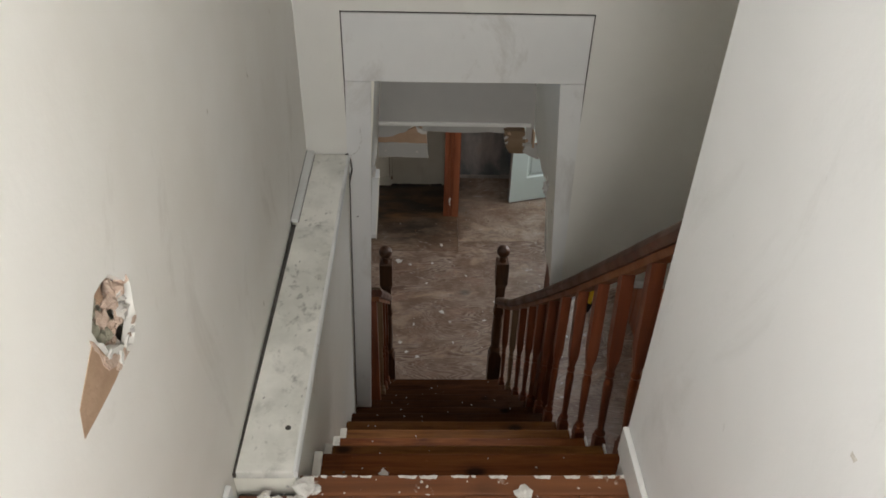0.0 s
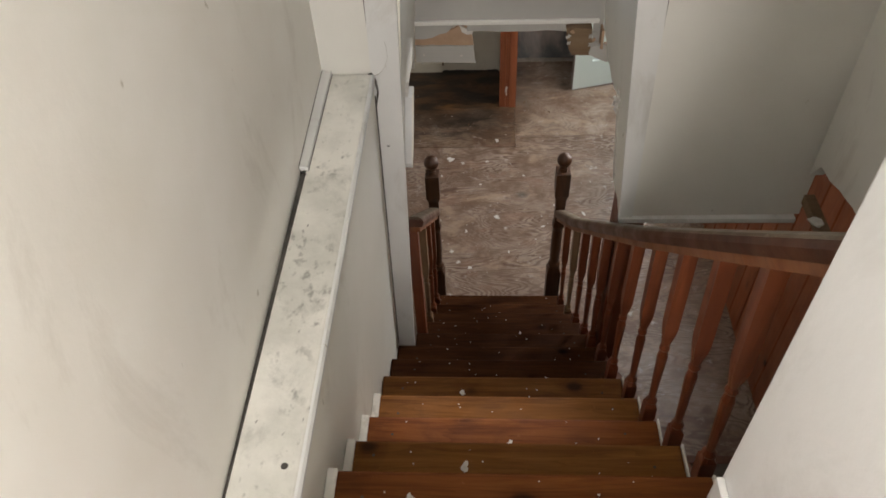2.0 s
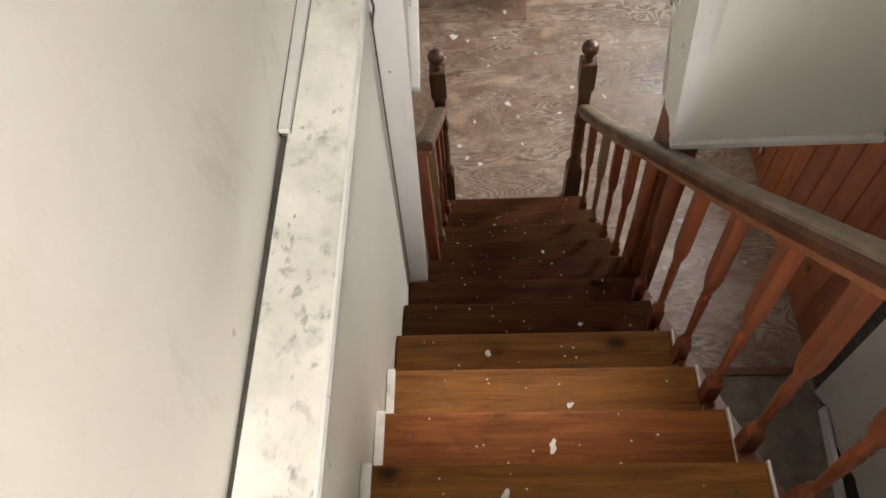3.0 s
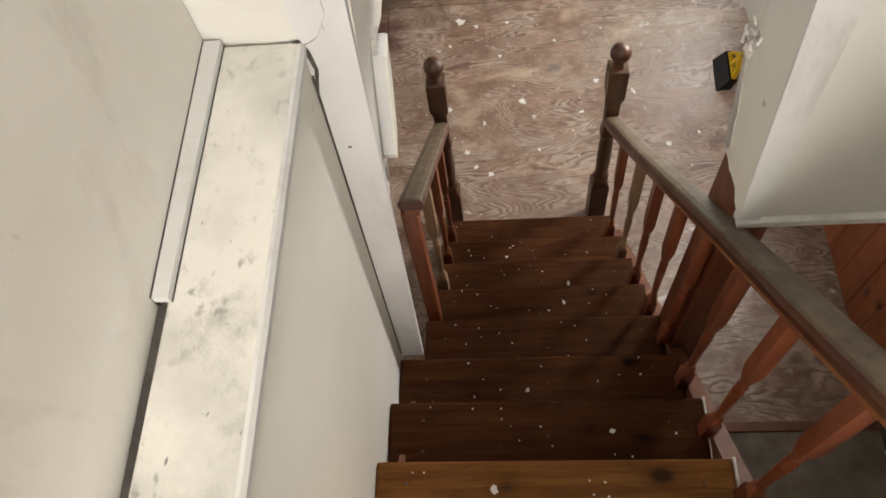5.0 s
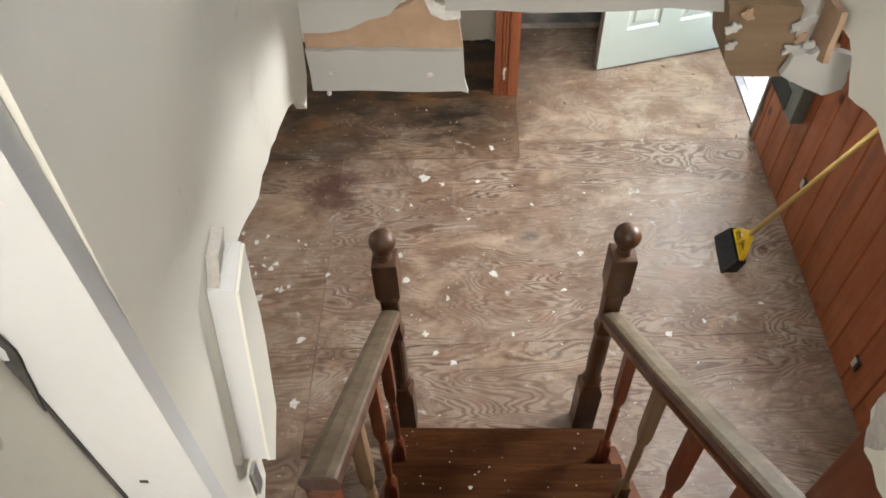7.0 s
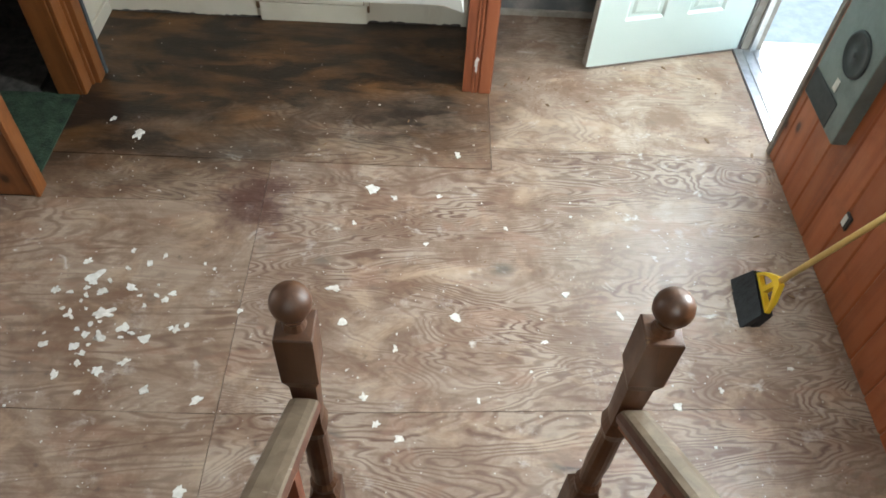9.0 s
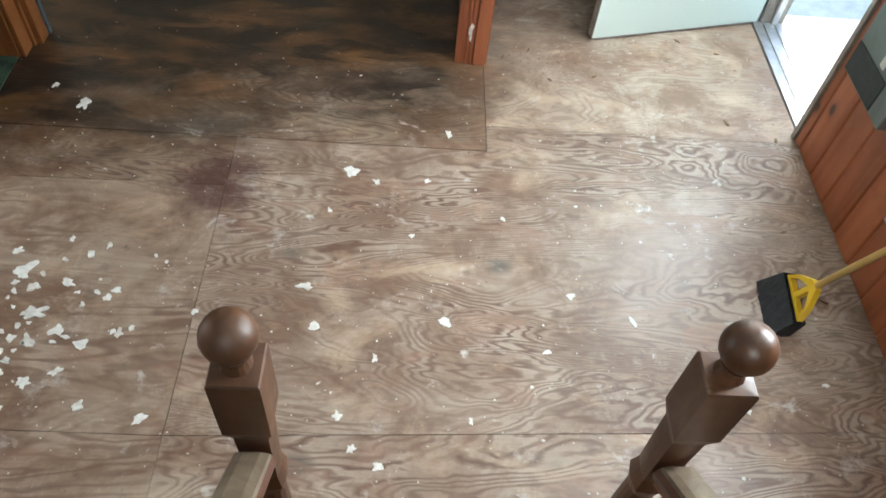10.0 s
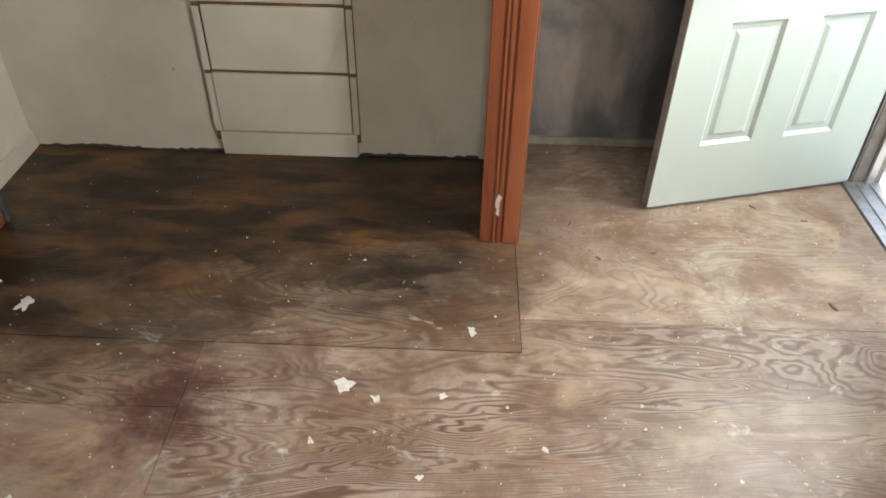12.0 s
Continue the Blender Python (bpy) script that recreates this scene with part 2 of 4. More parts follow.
SOOT = SOOT.done(SOOT.ramp(_f, (0.35, (0.07, 0.085, 0.09)), (0.5, (0.15, 0.15, 0.15)), (0.62, (0.34, 0.29, 0.26)), (0.72, (0.30, 0.20, 0.16))), 0.7,
                 SOOT.noise((1, 1, 1), 30, 4), 0.001)
BOARD_CORE = flat("torn_brown_wallboard", (0.34, 0.22, 0.14), (0.44, 0.30, 0.20), 0.9, 18)
GYPSUM = flat("crumbled_grey_plaster", (0.36, 0.34, 0.31), (0.62, 0.58, 0.53), 0.95, 25, 0.004)
OLIVE = flat("olive_grey_backing", (0.16, 0.14, 0.10), (0.42, 0.40, 0.31), 0.9, 16, 0.004)
PINK_CORE = flat("pinkish_torn_paper", (0.40, 0.28, 0.21), (0.62, 0.49, 0.40), 0.9, 40, 0.004)
CAVITY = flat("near_black_cavity", (0.03, 0.028, 0.025), (0.10, 0.09, 0.08), 0.95, 20)
CHIP = flat("white_paint_chip", (0.52, 0.50, 0.46), (0.76, 0.745, 0.71), 0.8, 40)
CRUMB = flat("grey_plaster_crumb", (0.45, 0.42, 0.38), (0.70, 0.68, 0.64), 0.9, 40)
LEAF = flat("dry_brown_leaf", (0.12, 0.07, 0.035), (0.24, 0.15, 0.08), 0.8, 40)
TREAD_LIGHT = timber("worn_pine_tread", (0.09001, 0.02283, 0.004798), (0.1913, 0.05823, 0.01357), (0.2815, 0.09885, 0.02468), 0, 0.62, 38, vary=0.3, gloss=0.14)
TREAD_TAN = timber("worn_tan_tread", (0.09467, 0.03239, 0.006115), (0.1894, 0.07432, 0.01633), (0.2784, 0.1192, 0.02924), 0, 0.62, 38, vary=0.25, gloss=0.14)
# lower steps: darker red stain, with part of their shade in the colour
TREAD_DARK = timber("dark_stained_shaded_tread", (0.02976, 0.008747, 0.002662), (0.05958, 0.01961, 0.00559), (0.09386, 0.03486, 0.01001), 0, 0.62, 38, vary=0.3, gloss=0.07)
LANDING_WOOD = timber("scuffed_pine_floor", (0.10, 0.030, 0.010), (0.17, 0.056, 0.018), (0.23, 0.088, 0.031), 1, 0.45, 14, (0.52, 0.44, 0.36), 0.66)
NOSE_WOOD = timber("paint_flecked_nosing", (0.10, 0.031, 0.010), (0.18, 0.062, 0.020), (0.24, 0.092, 0.033), 0, 0.45, 14, (0.66, 0.62, 0.56), 0.63)
RAIL_WOOD = timber("dark_rail_varnish", (0.03375, 0.01116, 0.006), (0.075, 0.0248, 0.012), (0.1125, 0.0403, 0.0198), 1, 0.38, 16, (0.30, 0.24, 0.18), 0.66, knots=False)
RAIL_TOP = timber("worn_grey_rail_top", (0.080, 0.053, 0.032), (0.138, 0.102, 0.068), (0.22, 0.174, 0.121), 1, 0.42, 16, (0.38, 0.34, 0.28), 0.64, knots=False)
FILLET = timber("orange_rail_fillet", (0.1296, 0.0403, 0.012), (0.216, 0.0744, 0.024), (0.2592, 0.1054, 0.042), 1, 0.45, 16, knots=False)
BALUSTER_WOOD = timber("red_brown_baluster", (0.1012, 0.0256, 0.01032), (0.1839, 0.04821, 0.01806), (0.2575, 0.07665, 0.029), 2, 0.42, 16, (0.40, 0.26, 0.15), 0.72, knots=False)
BALUSTER_PALE = timber("scuffed_tan_baluster", (0.16, 0.09, 0.045), (0.26, 0.16, 0.085), (0.36, 0.25, 0.14), 2, 0.45, 16, knots=False)
NEWEL_WOOD = timber("dark_newel_varnish", (0.034, 0.0137, 0.0062), (0.0701, 0.0283, 0.0109), (0.1222, 0.0517, 0.0202), 2, 0.44, 14, (0.24, 0.14, 0.06), 0.66, knots=False, vary=0.1)
STRINGER_WOOD = timber("red_brown_stringer", (0.09, 0.03, 0.014), (0.16, 0.055, 0.025), (0.22, 0.085, 0.04), 1, 0.5, 10)
PINE_PANEL = timber("red_knotty_pine_panel", (0.231, 0.06175, 0.0221), (0.378, 0.1092, 0.03825), (0.462, 0.152, 0.0595), 2, 0.42, 8, vary=0.3)
JAMB_WOOD = timber("orange_jamb_varnish", (0.1276, 0.0408, 0.0105), (0.2204, 0.0768, 0.021), (0.2668, 0.1056, 0.0336), 2, 0.4, 10)
POST_WOOD = timber("red_stained_post", (0.17, 0.045, 0.018), (0.29, 0.085, 0.034), (0.36, 0.125, 0.055), 2, 0.42, 12, (0.55, 0.45, 0.38), 0.76, knots=False)
PLYWOOD = plywood("dirty_plywood")
PLYWOOD_WORN = plywood("worn_brown_plywood", (0.84, 0.81, 0.76), 0.8)
PLYWOOD_CALM = plywood("calm_brown_plywood", (0.93, 0.90, 0.86), 0.75, 13.0)
PLYWOOD_PLAIN = plywood("pale_plain_plywood", (1.12, 1.12, 1.10), 0.4)
LUMBER = timber("raw_lumber", (0.155, 0.093, 0.0496), (0.2232, 0.1488, 0.0868), (0.2852, 0.2046, 0.1302), 0, 0.8, 12)
GREY_FLOOR = flat("dusty_brown_floor", (0.09, 0.072, 0.052), (0.19, 0.155, 0.12), 0.8, 9)
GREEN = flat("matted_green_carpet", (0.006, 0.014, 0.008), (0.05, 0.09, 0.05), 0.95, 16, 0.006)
DOOR_PAINT = painted("pale_mint_door_paint", (0.66, 0.77, 0.71), (0.70, 0.80, 0.75), (0.50, 0.56, 0.50), 0.68, 0.35, 0.0004)
CHROME = flat("worn_chrome", (0.55, 0.54, 0.52), (0.70, 0.69, 0.66), 0.22, 30, 0.0002, 1.0)
ALUMINIUM = flat("dull_aluminium", (0.50, 0.50, 0.50), (0.68, 0.68, 0.68), 0.38, 25, 0.0004, 0.9)
FRAME_GREY = flat("grey_brown_frame_paint", (0.22, 0.19, 0.16), (0.36, 0.33, 0.29), 0.6, 14)
DARK_STRIP = flat("blue_black_strip", (0.03, 0.04, 0.05), (0.07, 0.09, 0.10), 0.6, 14)
BOX_GREY = flat("grey_green_enamel", (0.12, 0.15, 0.145), (0.18, 0.22, 0.21), 0.5, 10)
BOX_DARK = flat("dark_plate", (0.02, 0.026, 0.027), (0.045, 0.054, 0.055), 0.7, 14)
BRISTLE = flat("black_bristle", (0.008, 0.009, 0.011), (0.03, 0.033, 0.038), 0.75, 60, 0.004, scale=(1, 1, 0.1))
YELLOW = flat("yellow_plastic", (0.78, 0.52, 0.02), (0.86, 0.60, 0.04), 0.4, 14)
HANDLE_YELLOW = flat("pale_yellow_handle", (0.60, 0.42, 0.13), (0.74, 0.54, 0.20), 0.45, 20)
CONCRETE = flat("pale_concrete", (0.52, 0.51, 0.49), (0.64, 0.63, 0.60), 0.9, 6, 0.003)
GRAVEL = flat("pale_gravel", (0.52, 0.51, 0.47), (0.68, 0.66, 0.62), 0.95, 14, 0.01)
BLUE_GREY = flat("blue_grey_paving", (0.20, 0.25, 0.29), (0.32, 0.37, 0.40), 0.8, 8)
BRASS = flat("dull_socket", (0.02, 0.02, 0.02), (0.06, 0.055, 0.05), 0.5, 30)

# ---- mesh helpers ----


def thing(name, at, label, category, group="", kind=""):
    ob = new(name)
    ob.location = at
    return tagged(ob, label, category, group, kind)


def mesh_of(name, bm, material, smooth=False):
    me = bpy.data.meshes.new(name)
    bmesh.ops.recalc_face_normals(bm, faces=bm.faces)
    bm.to_mesh(me)
    bm.free()
    me.materials.append(material)
    for p in me.polygons:
        p.use_smooth = smooth
    return me


def part(name, bm, material, parent, label="", smooth=False):
    ob = new(name, mesh_of(name, bm, material, smooth))
    ob.parent = parent
    if parent.parent is None:
        ob.matrix_parent_inverse = Matrix.Translation(-parent.location)
    if label:
        ob["label"] = label
    return ob


def solid(name, bm, material, label, category, kind="", group="", smooth=False):
    return tagged(new(name, mesh_of(name, bm, material, smooth)), label, category, group, kind)


def box(x0, x1, y0, y1, z0, z1, bevel=0.0, bm=None):
    out = bm or bmesh.new()
    piece = bmesh.new()
    bmesh.ops.create_cube(piece, size=1, matrix=Matrix.LocRotScale(((x0 + x1) / 2, (y0 + y1) / 2, (z0 + z1) / 2), None, (x1 - x0, y1 - y0, z1 - z0)))
    if bevel:
        bmesh.ops.bevel(piece, geom=piece.edges[:], offset=bevel, segments=2, affect="EDGES", profile=0.6)
    return absorb(out, piece)


def absorb(out, piece, m=None):
    at = {v: out.verts.new(m @ v.co if m else v.co) for v in piece.verts}
    for f in piece.faces:
        out.faces.new([at[v] for v in f.verts])
    piece.free()
    return out


def slab(outline, axis, a, b, holes=(), bm=None):
    """A flat board of any outline, with holes, between a and b along an axis. Outline in the two other axes, in order."""
    out = bm or bmesh.new()
    piece = bmesh.new()

    def at(p, d):
        c = list(p)
        c.insert(axis, d)
        return c

    loops = [outline, *holes]
    edges = []
    for loop in loops:
        vs = [piece.verts.new(at(p, a)) for p in loop]
        edges += [piece.edges.new((vs[i], vs[i - 1])) for i in range(len(vs))]
    bmesh.ops.triangle_fill(piece, use_beauty=True, edges=edges)
    ex = bmesh.ops.extrude_face_region(piece, geom=piece.faces[:])
    move = Vector(at((0, 0), b - a))
    for v in ex["geom"]:
        if isinstance(v, bmesh.types.BMVert):
            v.co += move
    return absorb(out, piece)


def jag(points, step, amp, seed, closed=False):
    """A broken edge: the polyline with small seeded steps along it."""
    rng, out = random.Random(seed), []
    pairs = list(zip(points, points[1:] + (points[:1] if closed else [])))
    if not closed:
        pairs = pairs[: len(points) - 1]
    for p, q in pairs:
        n = max(1, int(math.dist(p, q) / step))
        for i in range(n):
            f = i / n
            k = amp if i else 0
            out.append((p[0] + (q[0] - p[0]) * f + rng.uniform(-k, k), p[1] + (q[1] - p[1]) * f + rng.uniform(-k, k)))
    if not closed:
        out.append(points[-1])
    return out


def turned(at, profile, seg=12, bm=None):
    """A post of rings (z, half width, roundness): roundness 0 is square, 1 is round."""
    out = bm or bmesh.new()
    piece, rings = bmesh.new(), []
    for z, w, r in profile:
        ring = []
        for i in range(seg):
            a = 2 * math.pi * (i + (0 if seg % 8 == 0 else 0.5)) / seg
            c, s = math.cos(a), math.sin(a)
            k = (1 - r) / max(abs(c), abs(s)) + r
            ring.append(piece.verts.new((at[0] + w * k * c, at[1] + w * k * s, at[2] + z)))
        rings.append(ring)
    for p, q in zip(rings, rings[1:]):
        for i in range(seg):
            piece.faces.new((p[i], p[i - 1], q[i - 1], q[i]))
    piece.faces.new(rings[0])
    piece.faces.new(rings[-1])
    return absorb(out, piece)


def sweep(path, section, bm=None):
    """A section (across x, up) drawn along a path that runs mainly in y and z."""
    out = bm or bmesh.new()
    piece, rings = bmesh.new(), []
    for p in path:
        rings.append([piece.verts.new((p[0] + u, p[1], p[2] + v)) for u, v in section])
    n = len(section)
    for p, q in zip(rings, rings[1:]):
        for i in range(n):
            piece.faces.new((p[i], p[i - 1], q[i - 1], q[i]))
    piece.faces.new(rings[0])
    piece.faces.new(rings[-1])
    return absorb(out, piece)


def lump(at, size, seed, flat_by=0.35, sub=1):
    """A rough crumb."""
    rng, piece = random.Random(seed), bmesh.new()
    bmesh.ops.create_icosphere(piece, subdivisions=sub, radius=size)
    for v in piece.verts:
        v.co *= rng.uniform(0.6, 1.25)
        v.co.z *= flat_by
    low = min(v.co.z for v in piece.verts)
    m = Matrix.Translation((at[0], at[1], at[2] - low - 0.0005)) @ Matrix.Rotation(rng.uniform(0, 6.3), 4, "Z")
    return absorb(bmesh.new(), piece, m)


def flake(at, size, seed, thick=0.0025, stretch=1.0):
    """A thin flake of irregular outline."""
    rng = random.Random(seed)
    n, turn = rng.randint(20, 30), rng.uniform(0, 6.3)
    k = rng.uniform(0.5, 0.9) * stretch
    lobes = [(rng.uniform(0.06, 0.2), rng.randint(2, 5), rng.uniform(0, 6.3)) for _ in range(3)]
    out = []
    for i in range(n):
        a = 2 * math.pi * i / n
        r = size * (0.85 + sum(h * math.sin(f * a + p) for h, f, p in lobes)) * rng.uniform(0.82, 1.2)
        r = max(r, 0.25 * size)
        u, v = r * math.cos(a), r * math.sin(a) * k
        out.append((at[0] + u * math.cos(turn) - v * math.sin(turn), at[1] + u * math.sin(turn) + v * math.cos(turn)))
    return slab(out, 2, at[2], at[2] + thick)


# ---- levels ----
RISE, TOP = 0.19, 2.47
WALL_Y = -1.048          # face of the wall that the stair passes under
INNER_Y = -0.38          # far face of that thick, boxed opening
STEP_Y = dict(enumerate((0.0, -0.225, -0.438, -0.650, -0.863, -1.075, -1.276, -1.484, -1.684, -1.876, -2.058, -2.235, -2.445), 1))


def wall_x(z):
    return -0.467 - (2.5 - z) * 0.026


# ---- upper walls ----
WEST_X = -0.606
hole = [(yy - 0.008, zz) for yy, zz in jag([(-2.72, 3.291), (-2.67, 3.236), (-2.682, 3.178), (-2.713, 3.156), (-2.783, 3.208), (-2.806, 3.265), (-2.772, 3.298)], 0.02, 0.005, 3, True)]
strip = jag([(-2.812, 3.255), (-2.79, 3.20), (-2.742, 3.168), (-2.79, 3.163), (-2.90, 3.172), (-2.888, 3.212)], 0.03, 0.002, 4, True)
wall_west = solid("wall_west_upper", slab([(-4.34, 2.40), (WALL_Y + 0.0, 2.40), (WALL_Y + 0.0, 4.9), (-4.34, 4.9)], 0, WEST_X, WEST_X - 0.018, [hole]), WALL,
                  "scuffed off-white plaster wall beside the stair, with a punched hole", "wall", "structure")
for v in wall_west.data.vertices:
    v.co.x -= (v.co.y + 2.45) * 0.0115
solid("wall_west_backing", box(-0.78, -0.69, -4.34, WALL_Y, 2.40, 4.9), CAVITY, "dark cavity behind the punched wall", "wall", "structure")
damage = thing("wall_hole", (WEST_X - 0.02, -2.74, 3.16), "punched hole in plaster with torn brown wallboard and pinkish lumps", "wall damage")
part("torn_paper", slab(strip, 0, WEST_X - 0.001, WEST_X + 0.0012), BOARD_CORE, damage, "tan torn paper strip beside the hole")
for i in range(46):
    rng = random.Random(40 + i)
    band = i % 23 / 22
    deep = rng.random()
    yy, zz = -2.79 + 0.11 * deep + 0.012 * rng.uniform(-1, 1), 3.172 + 0.112 * band + 0.006 * rng.uniform(-1, 1)
    at = (WEST_X - 0.042 + 0.022 * deep, yy, zz)
    tint = OLIVE if deep < 0.42 and band > 0.25 else (BOARD_CORE if band > 0.8 and deep < 0.6 else (GYPSUM, PINK_CORE, PINK_CORE)[i % 3])
    shape = lump((0, 0, 0), rng.uniform(0.007, 0.018), 40 + i, rng.uniform(0.4, 0.9), 2)
    part("plaster_lump", absorb(bmesh.new(), shape, Matrix.Translation(at) @ Matrix.Rotation(rng.uniform(1.0, 1.8), 4, "Y") @ Matrix.Rotation(rng.uniform(-0.6, 0.6), 4, "X")), tint, damage, "crumbled plaster in the hole")
for i in range(9):
    rng = random.Random(140 + i)
    tuft = flake((0, 0, 0), rng.uniform(0.006, 0.012), 140 + i, 0.003, 0.8)
    part("paper_tuft", absorb(bmesh.new(), tuft, Matrix.Translation((WEST_X + 0.0015, -2.80 + 0.0125 * i, 3.188 + (0.030 if i < 2 else -0.030 + 0.004 * i) * 0.8 + rng.uniform(-0.005, 0.005))) @ Matrix.Rotation(rng.uniform(1.3, 1.8), 4, "Y")), CHIP if i % 2 else PINK_CORE, damage, "torn paper tuft at the rim")
part("backing_board", box(WEST_X - 0.06, WEST_X - 0.04, -2.86, -2.62, 3.10, 3.36), OLIVE, damage, "olive-grey board behind the hole")
part("torn_rim", slab(jag([(-2.818, 3.262), (-2.79, 3.203), (-2.735, 3.162), (-2.757, 3.165), (-2.80, 3.19)], 0.015, 0.004, 44, True), 0, WEST_X - 0.001, WEST_X + 0.002), PINK_CORE, damage, "pinkish torn paper rim")
for ob in damage.children:
    for v in ob.data.vertices:
        v.co.x += 0.0045
        v.co.y -= 0.008
nick = thing("wall_nick", (0.303, -2.984, 3.255), "small chipped hole in the cool white wall", "wall damage")
part("dent", absorb(bmesh.new(), lump((0, 0, 0), 0.011, 45, 0.3, 2), Matrix.Translation((0.3055, -2.984, 3.26)) @ Matrix.Rotation(1.57, 4, "Y")), CAVITY, nick)
part("chipped_rim", absorb(bmesh.new(), lump((0, 0, 0), 0.012, 46, 0.25, 2), Matrix.Translation((0.3050, -2.989, 3.245)) @ Matrix.Rotation(1.57, 4, "Y")), CHIP, nick, "white chipped rim")

solid("wall_east_upper", box(0.305, 0.42, -4.34, -2.362, 2.27, 4.9, 0.006), WALL_COOL, "cool white plaster wall at the head of the stair", "wall", "structure")
solid("baseboard", box(0.289, 0.304, -4.34, -2.372, 2.47, 2.555, 0.004), TRIM_PAINT, "white painted baseboard on the landing", "baseboard", "structure")
solid("baseboard_west", box(-0.603, -0.590, -4.34, -2.53, 2.471, 2.552, 0.004), TRIM_PAINT, "white painted baseboard below the punched wall", "baseboard", "structure")
solid("wall_south_upper", slab([(-0.62, 2.4), (0.42, 2.4), (0.42, 4.9), (-0.62, 4.9)], 1, -4.34, -4.46, [[(-0.36, 3.34), (0.24, 3.34), (0.24, 4.56), (-0.36, 4.56)]]), WALL,
      "plain white end wall with a window opening", "wall", "structure")
solid("ceiling_upper", box(-0.75, 1.2, -4.46, WALL_Y + 0.02, 4.9, 5.0), WALL, "white plaster ceiling over the stair", "ceiling", "structure")

# wall over the opening: above it whole, at its side down to a ragged foot
R_FOOT = 1.90
open_l_top, open_l_low, open_r_top, open_r_low = -0.371, -0.392, 0.302, 0.362
front = [(-0.63, 2.40), (-0.44, 2.40), (-0.44, 2.95), (0.36, 2.95), (0.385, R_FOOT), (1.0, R_FOOT + 0.01), (1.0, 4.9), (-0.63, 4.9)]
solid("wall_north_upper", slab(front, 1, WALL_Y + 0.007, WALL_Y + 0.03), WALL_GREY, "dull white wall above and beside the boxed stair opening", "wall", "structure")
casing = thing("opening_casing", (0, WALL_Y, 1.1), "white painted flat casing boards round the stair opening", "door casing")
part("head_board", slab([(-0.463, 2.816), (0.389, 2.816), (0.389, 3.06), (-0.463, 3.06)], 1, WALL_Y, WALL_Y + 0.0065), TRIM_PAINT, casing)
part("side_board", slab([(-0.463, 2.814), (-0.515, 1.10), (-0.432, 1.10), (-0.371, 2.814)], 1, WALL_Y, WALL_Y + 0.018), TRIM_PAINT, casing)
part("side_board", slab([(0.302, 2.814), (0.389, 2.814), (0.412, R_FOOT), (0.366, R_FOOT)], 1, WALL_Y, WALL_Y + 0.0065), TRIM_PAINT, casing)
part("foot_strip", box(0.366, 0.99, WALL_Y - 0.008, WALL_Y + 0.031, R_FOOT - 0.022, R_FOOT - 0.001, 0.003), TRIM_PAINT, casing, "white strip along the wall's cut foot")
crack_line = [(-0.468, 2.512), (-0.452, 2.517), (-0.436, 2.530), (-0.421, 2.560), (-0.414, 2.578), (-0.4145, 2.60), (-0.419, 2.632)]
part("paint_crack", slab([(x, z + 0.0002) for x, z in crack_line] + [(x + 0.0003, z - 0.0001) for x, z in reversed(crack_line)], 1, WALL_Y - 0.0015, WALL_Y + 0.0005), FRAME_GREY, casing, "fine dark crack in the paint")
part("nail_dent", box(-0.447, -0.440, WALL_Y - 0.001, WALL_Y + 0.002, 2.235, 2.239), CAVITY, casing, "small dark dent")
part("crack", box(0.366, 0.99, WALL_Y - 0.002, WALL_Y + 0.02, R_FOOT - 0.027, R_FOOT - 0.0225), CAVITY, casing, "dark gap under the strip")
gap = slab([(-0.468, 2.45), (-0.464, 2.45), (-0.464, 3.064), (-0.468, 3.064)], 1, WALL_Y + 0.004, WALL_Y + 0.0066)
slab([(0.390, R_FOOT + 0.02), (0.394, R_FOOT + 0.02), (0.394, 3.064), (0.390, 3.064)], 1, WALL_Y + 0.004, WALL_Y + 0.0066, bm=gap)
slab([(-0.468, 3.0605), (0.394, 3.0605), (0.394, 3.0645), (-0.468, 3.0645)], 1, WALL_Y + 0.004, WALL_Y + 0.0066, bm=gap)
slab([(-0.4682, 2.44), (-0.5035, 1.12), (-0.4995, 1.12), (-0.4642, 2.44)], 1, WALL_Y - 0.0012, WALL_Y - 0.0002, bm=gap)
part("shadow_gap", gap, CAVITY, casing, "dark crack round the casing")

# side faces of the boxed opening, broken off at the foot
left_foot = jag([(WALL_Y + 0.019, 1.89), (-1.0, 1.90), (-0.95, 1.935), (-0.925, 1.96)], 0.03, 0.006, 5) + jag([(-0.90, 2.30), (-0.815, 2.285), (-0.72, 2.25), (-0.69, 2.256), (-0.59, 2.236), (-0.52, 2.215), (-0.47, 2.19), (-0.41, 2.12), (INNER_Y, 2.16)], 0.025, 0.007, 6)
reveal_west = solid("wall_reveal_west", slab(left_foot + [(INNER_Y, 2.95), (WALL_Y + 0.019, 2.95)], 0, -0.398, -0.413), CREAM, "cream plaster side of the boxed opening, broken at the foot", "wall", "structure")


def lean_x(ob, at_z, base, per_metre):
    """Sets a plastered side out of plumb."""
    for v in ob.data.vertices:
        v.co.x += base + (at_z - v.co.z) * per_metre


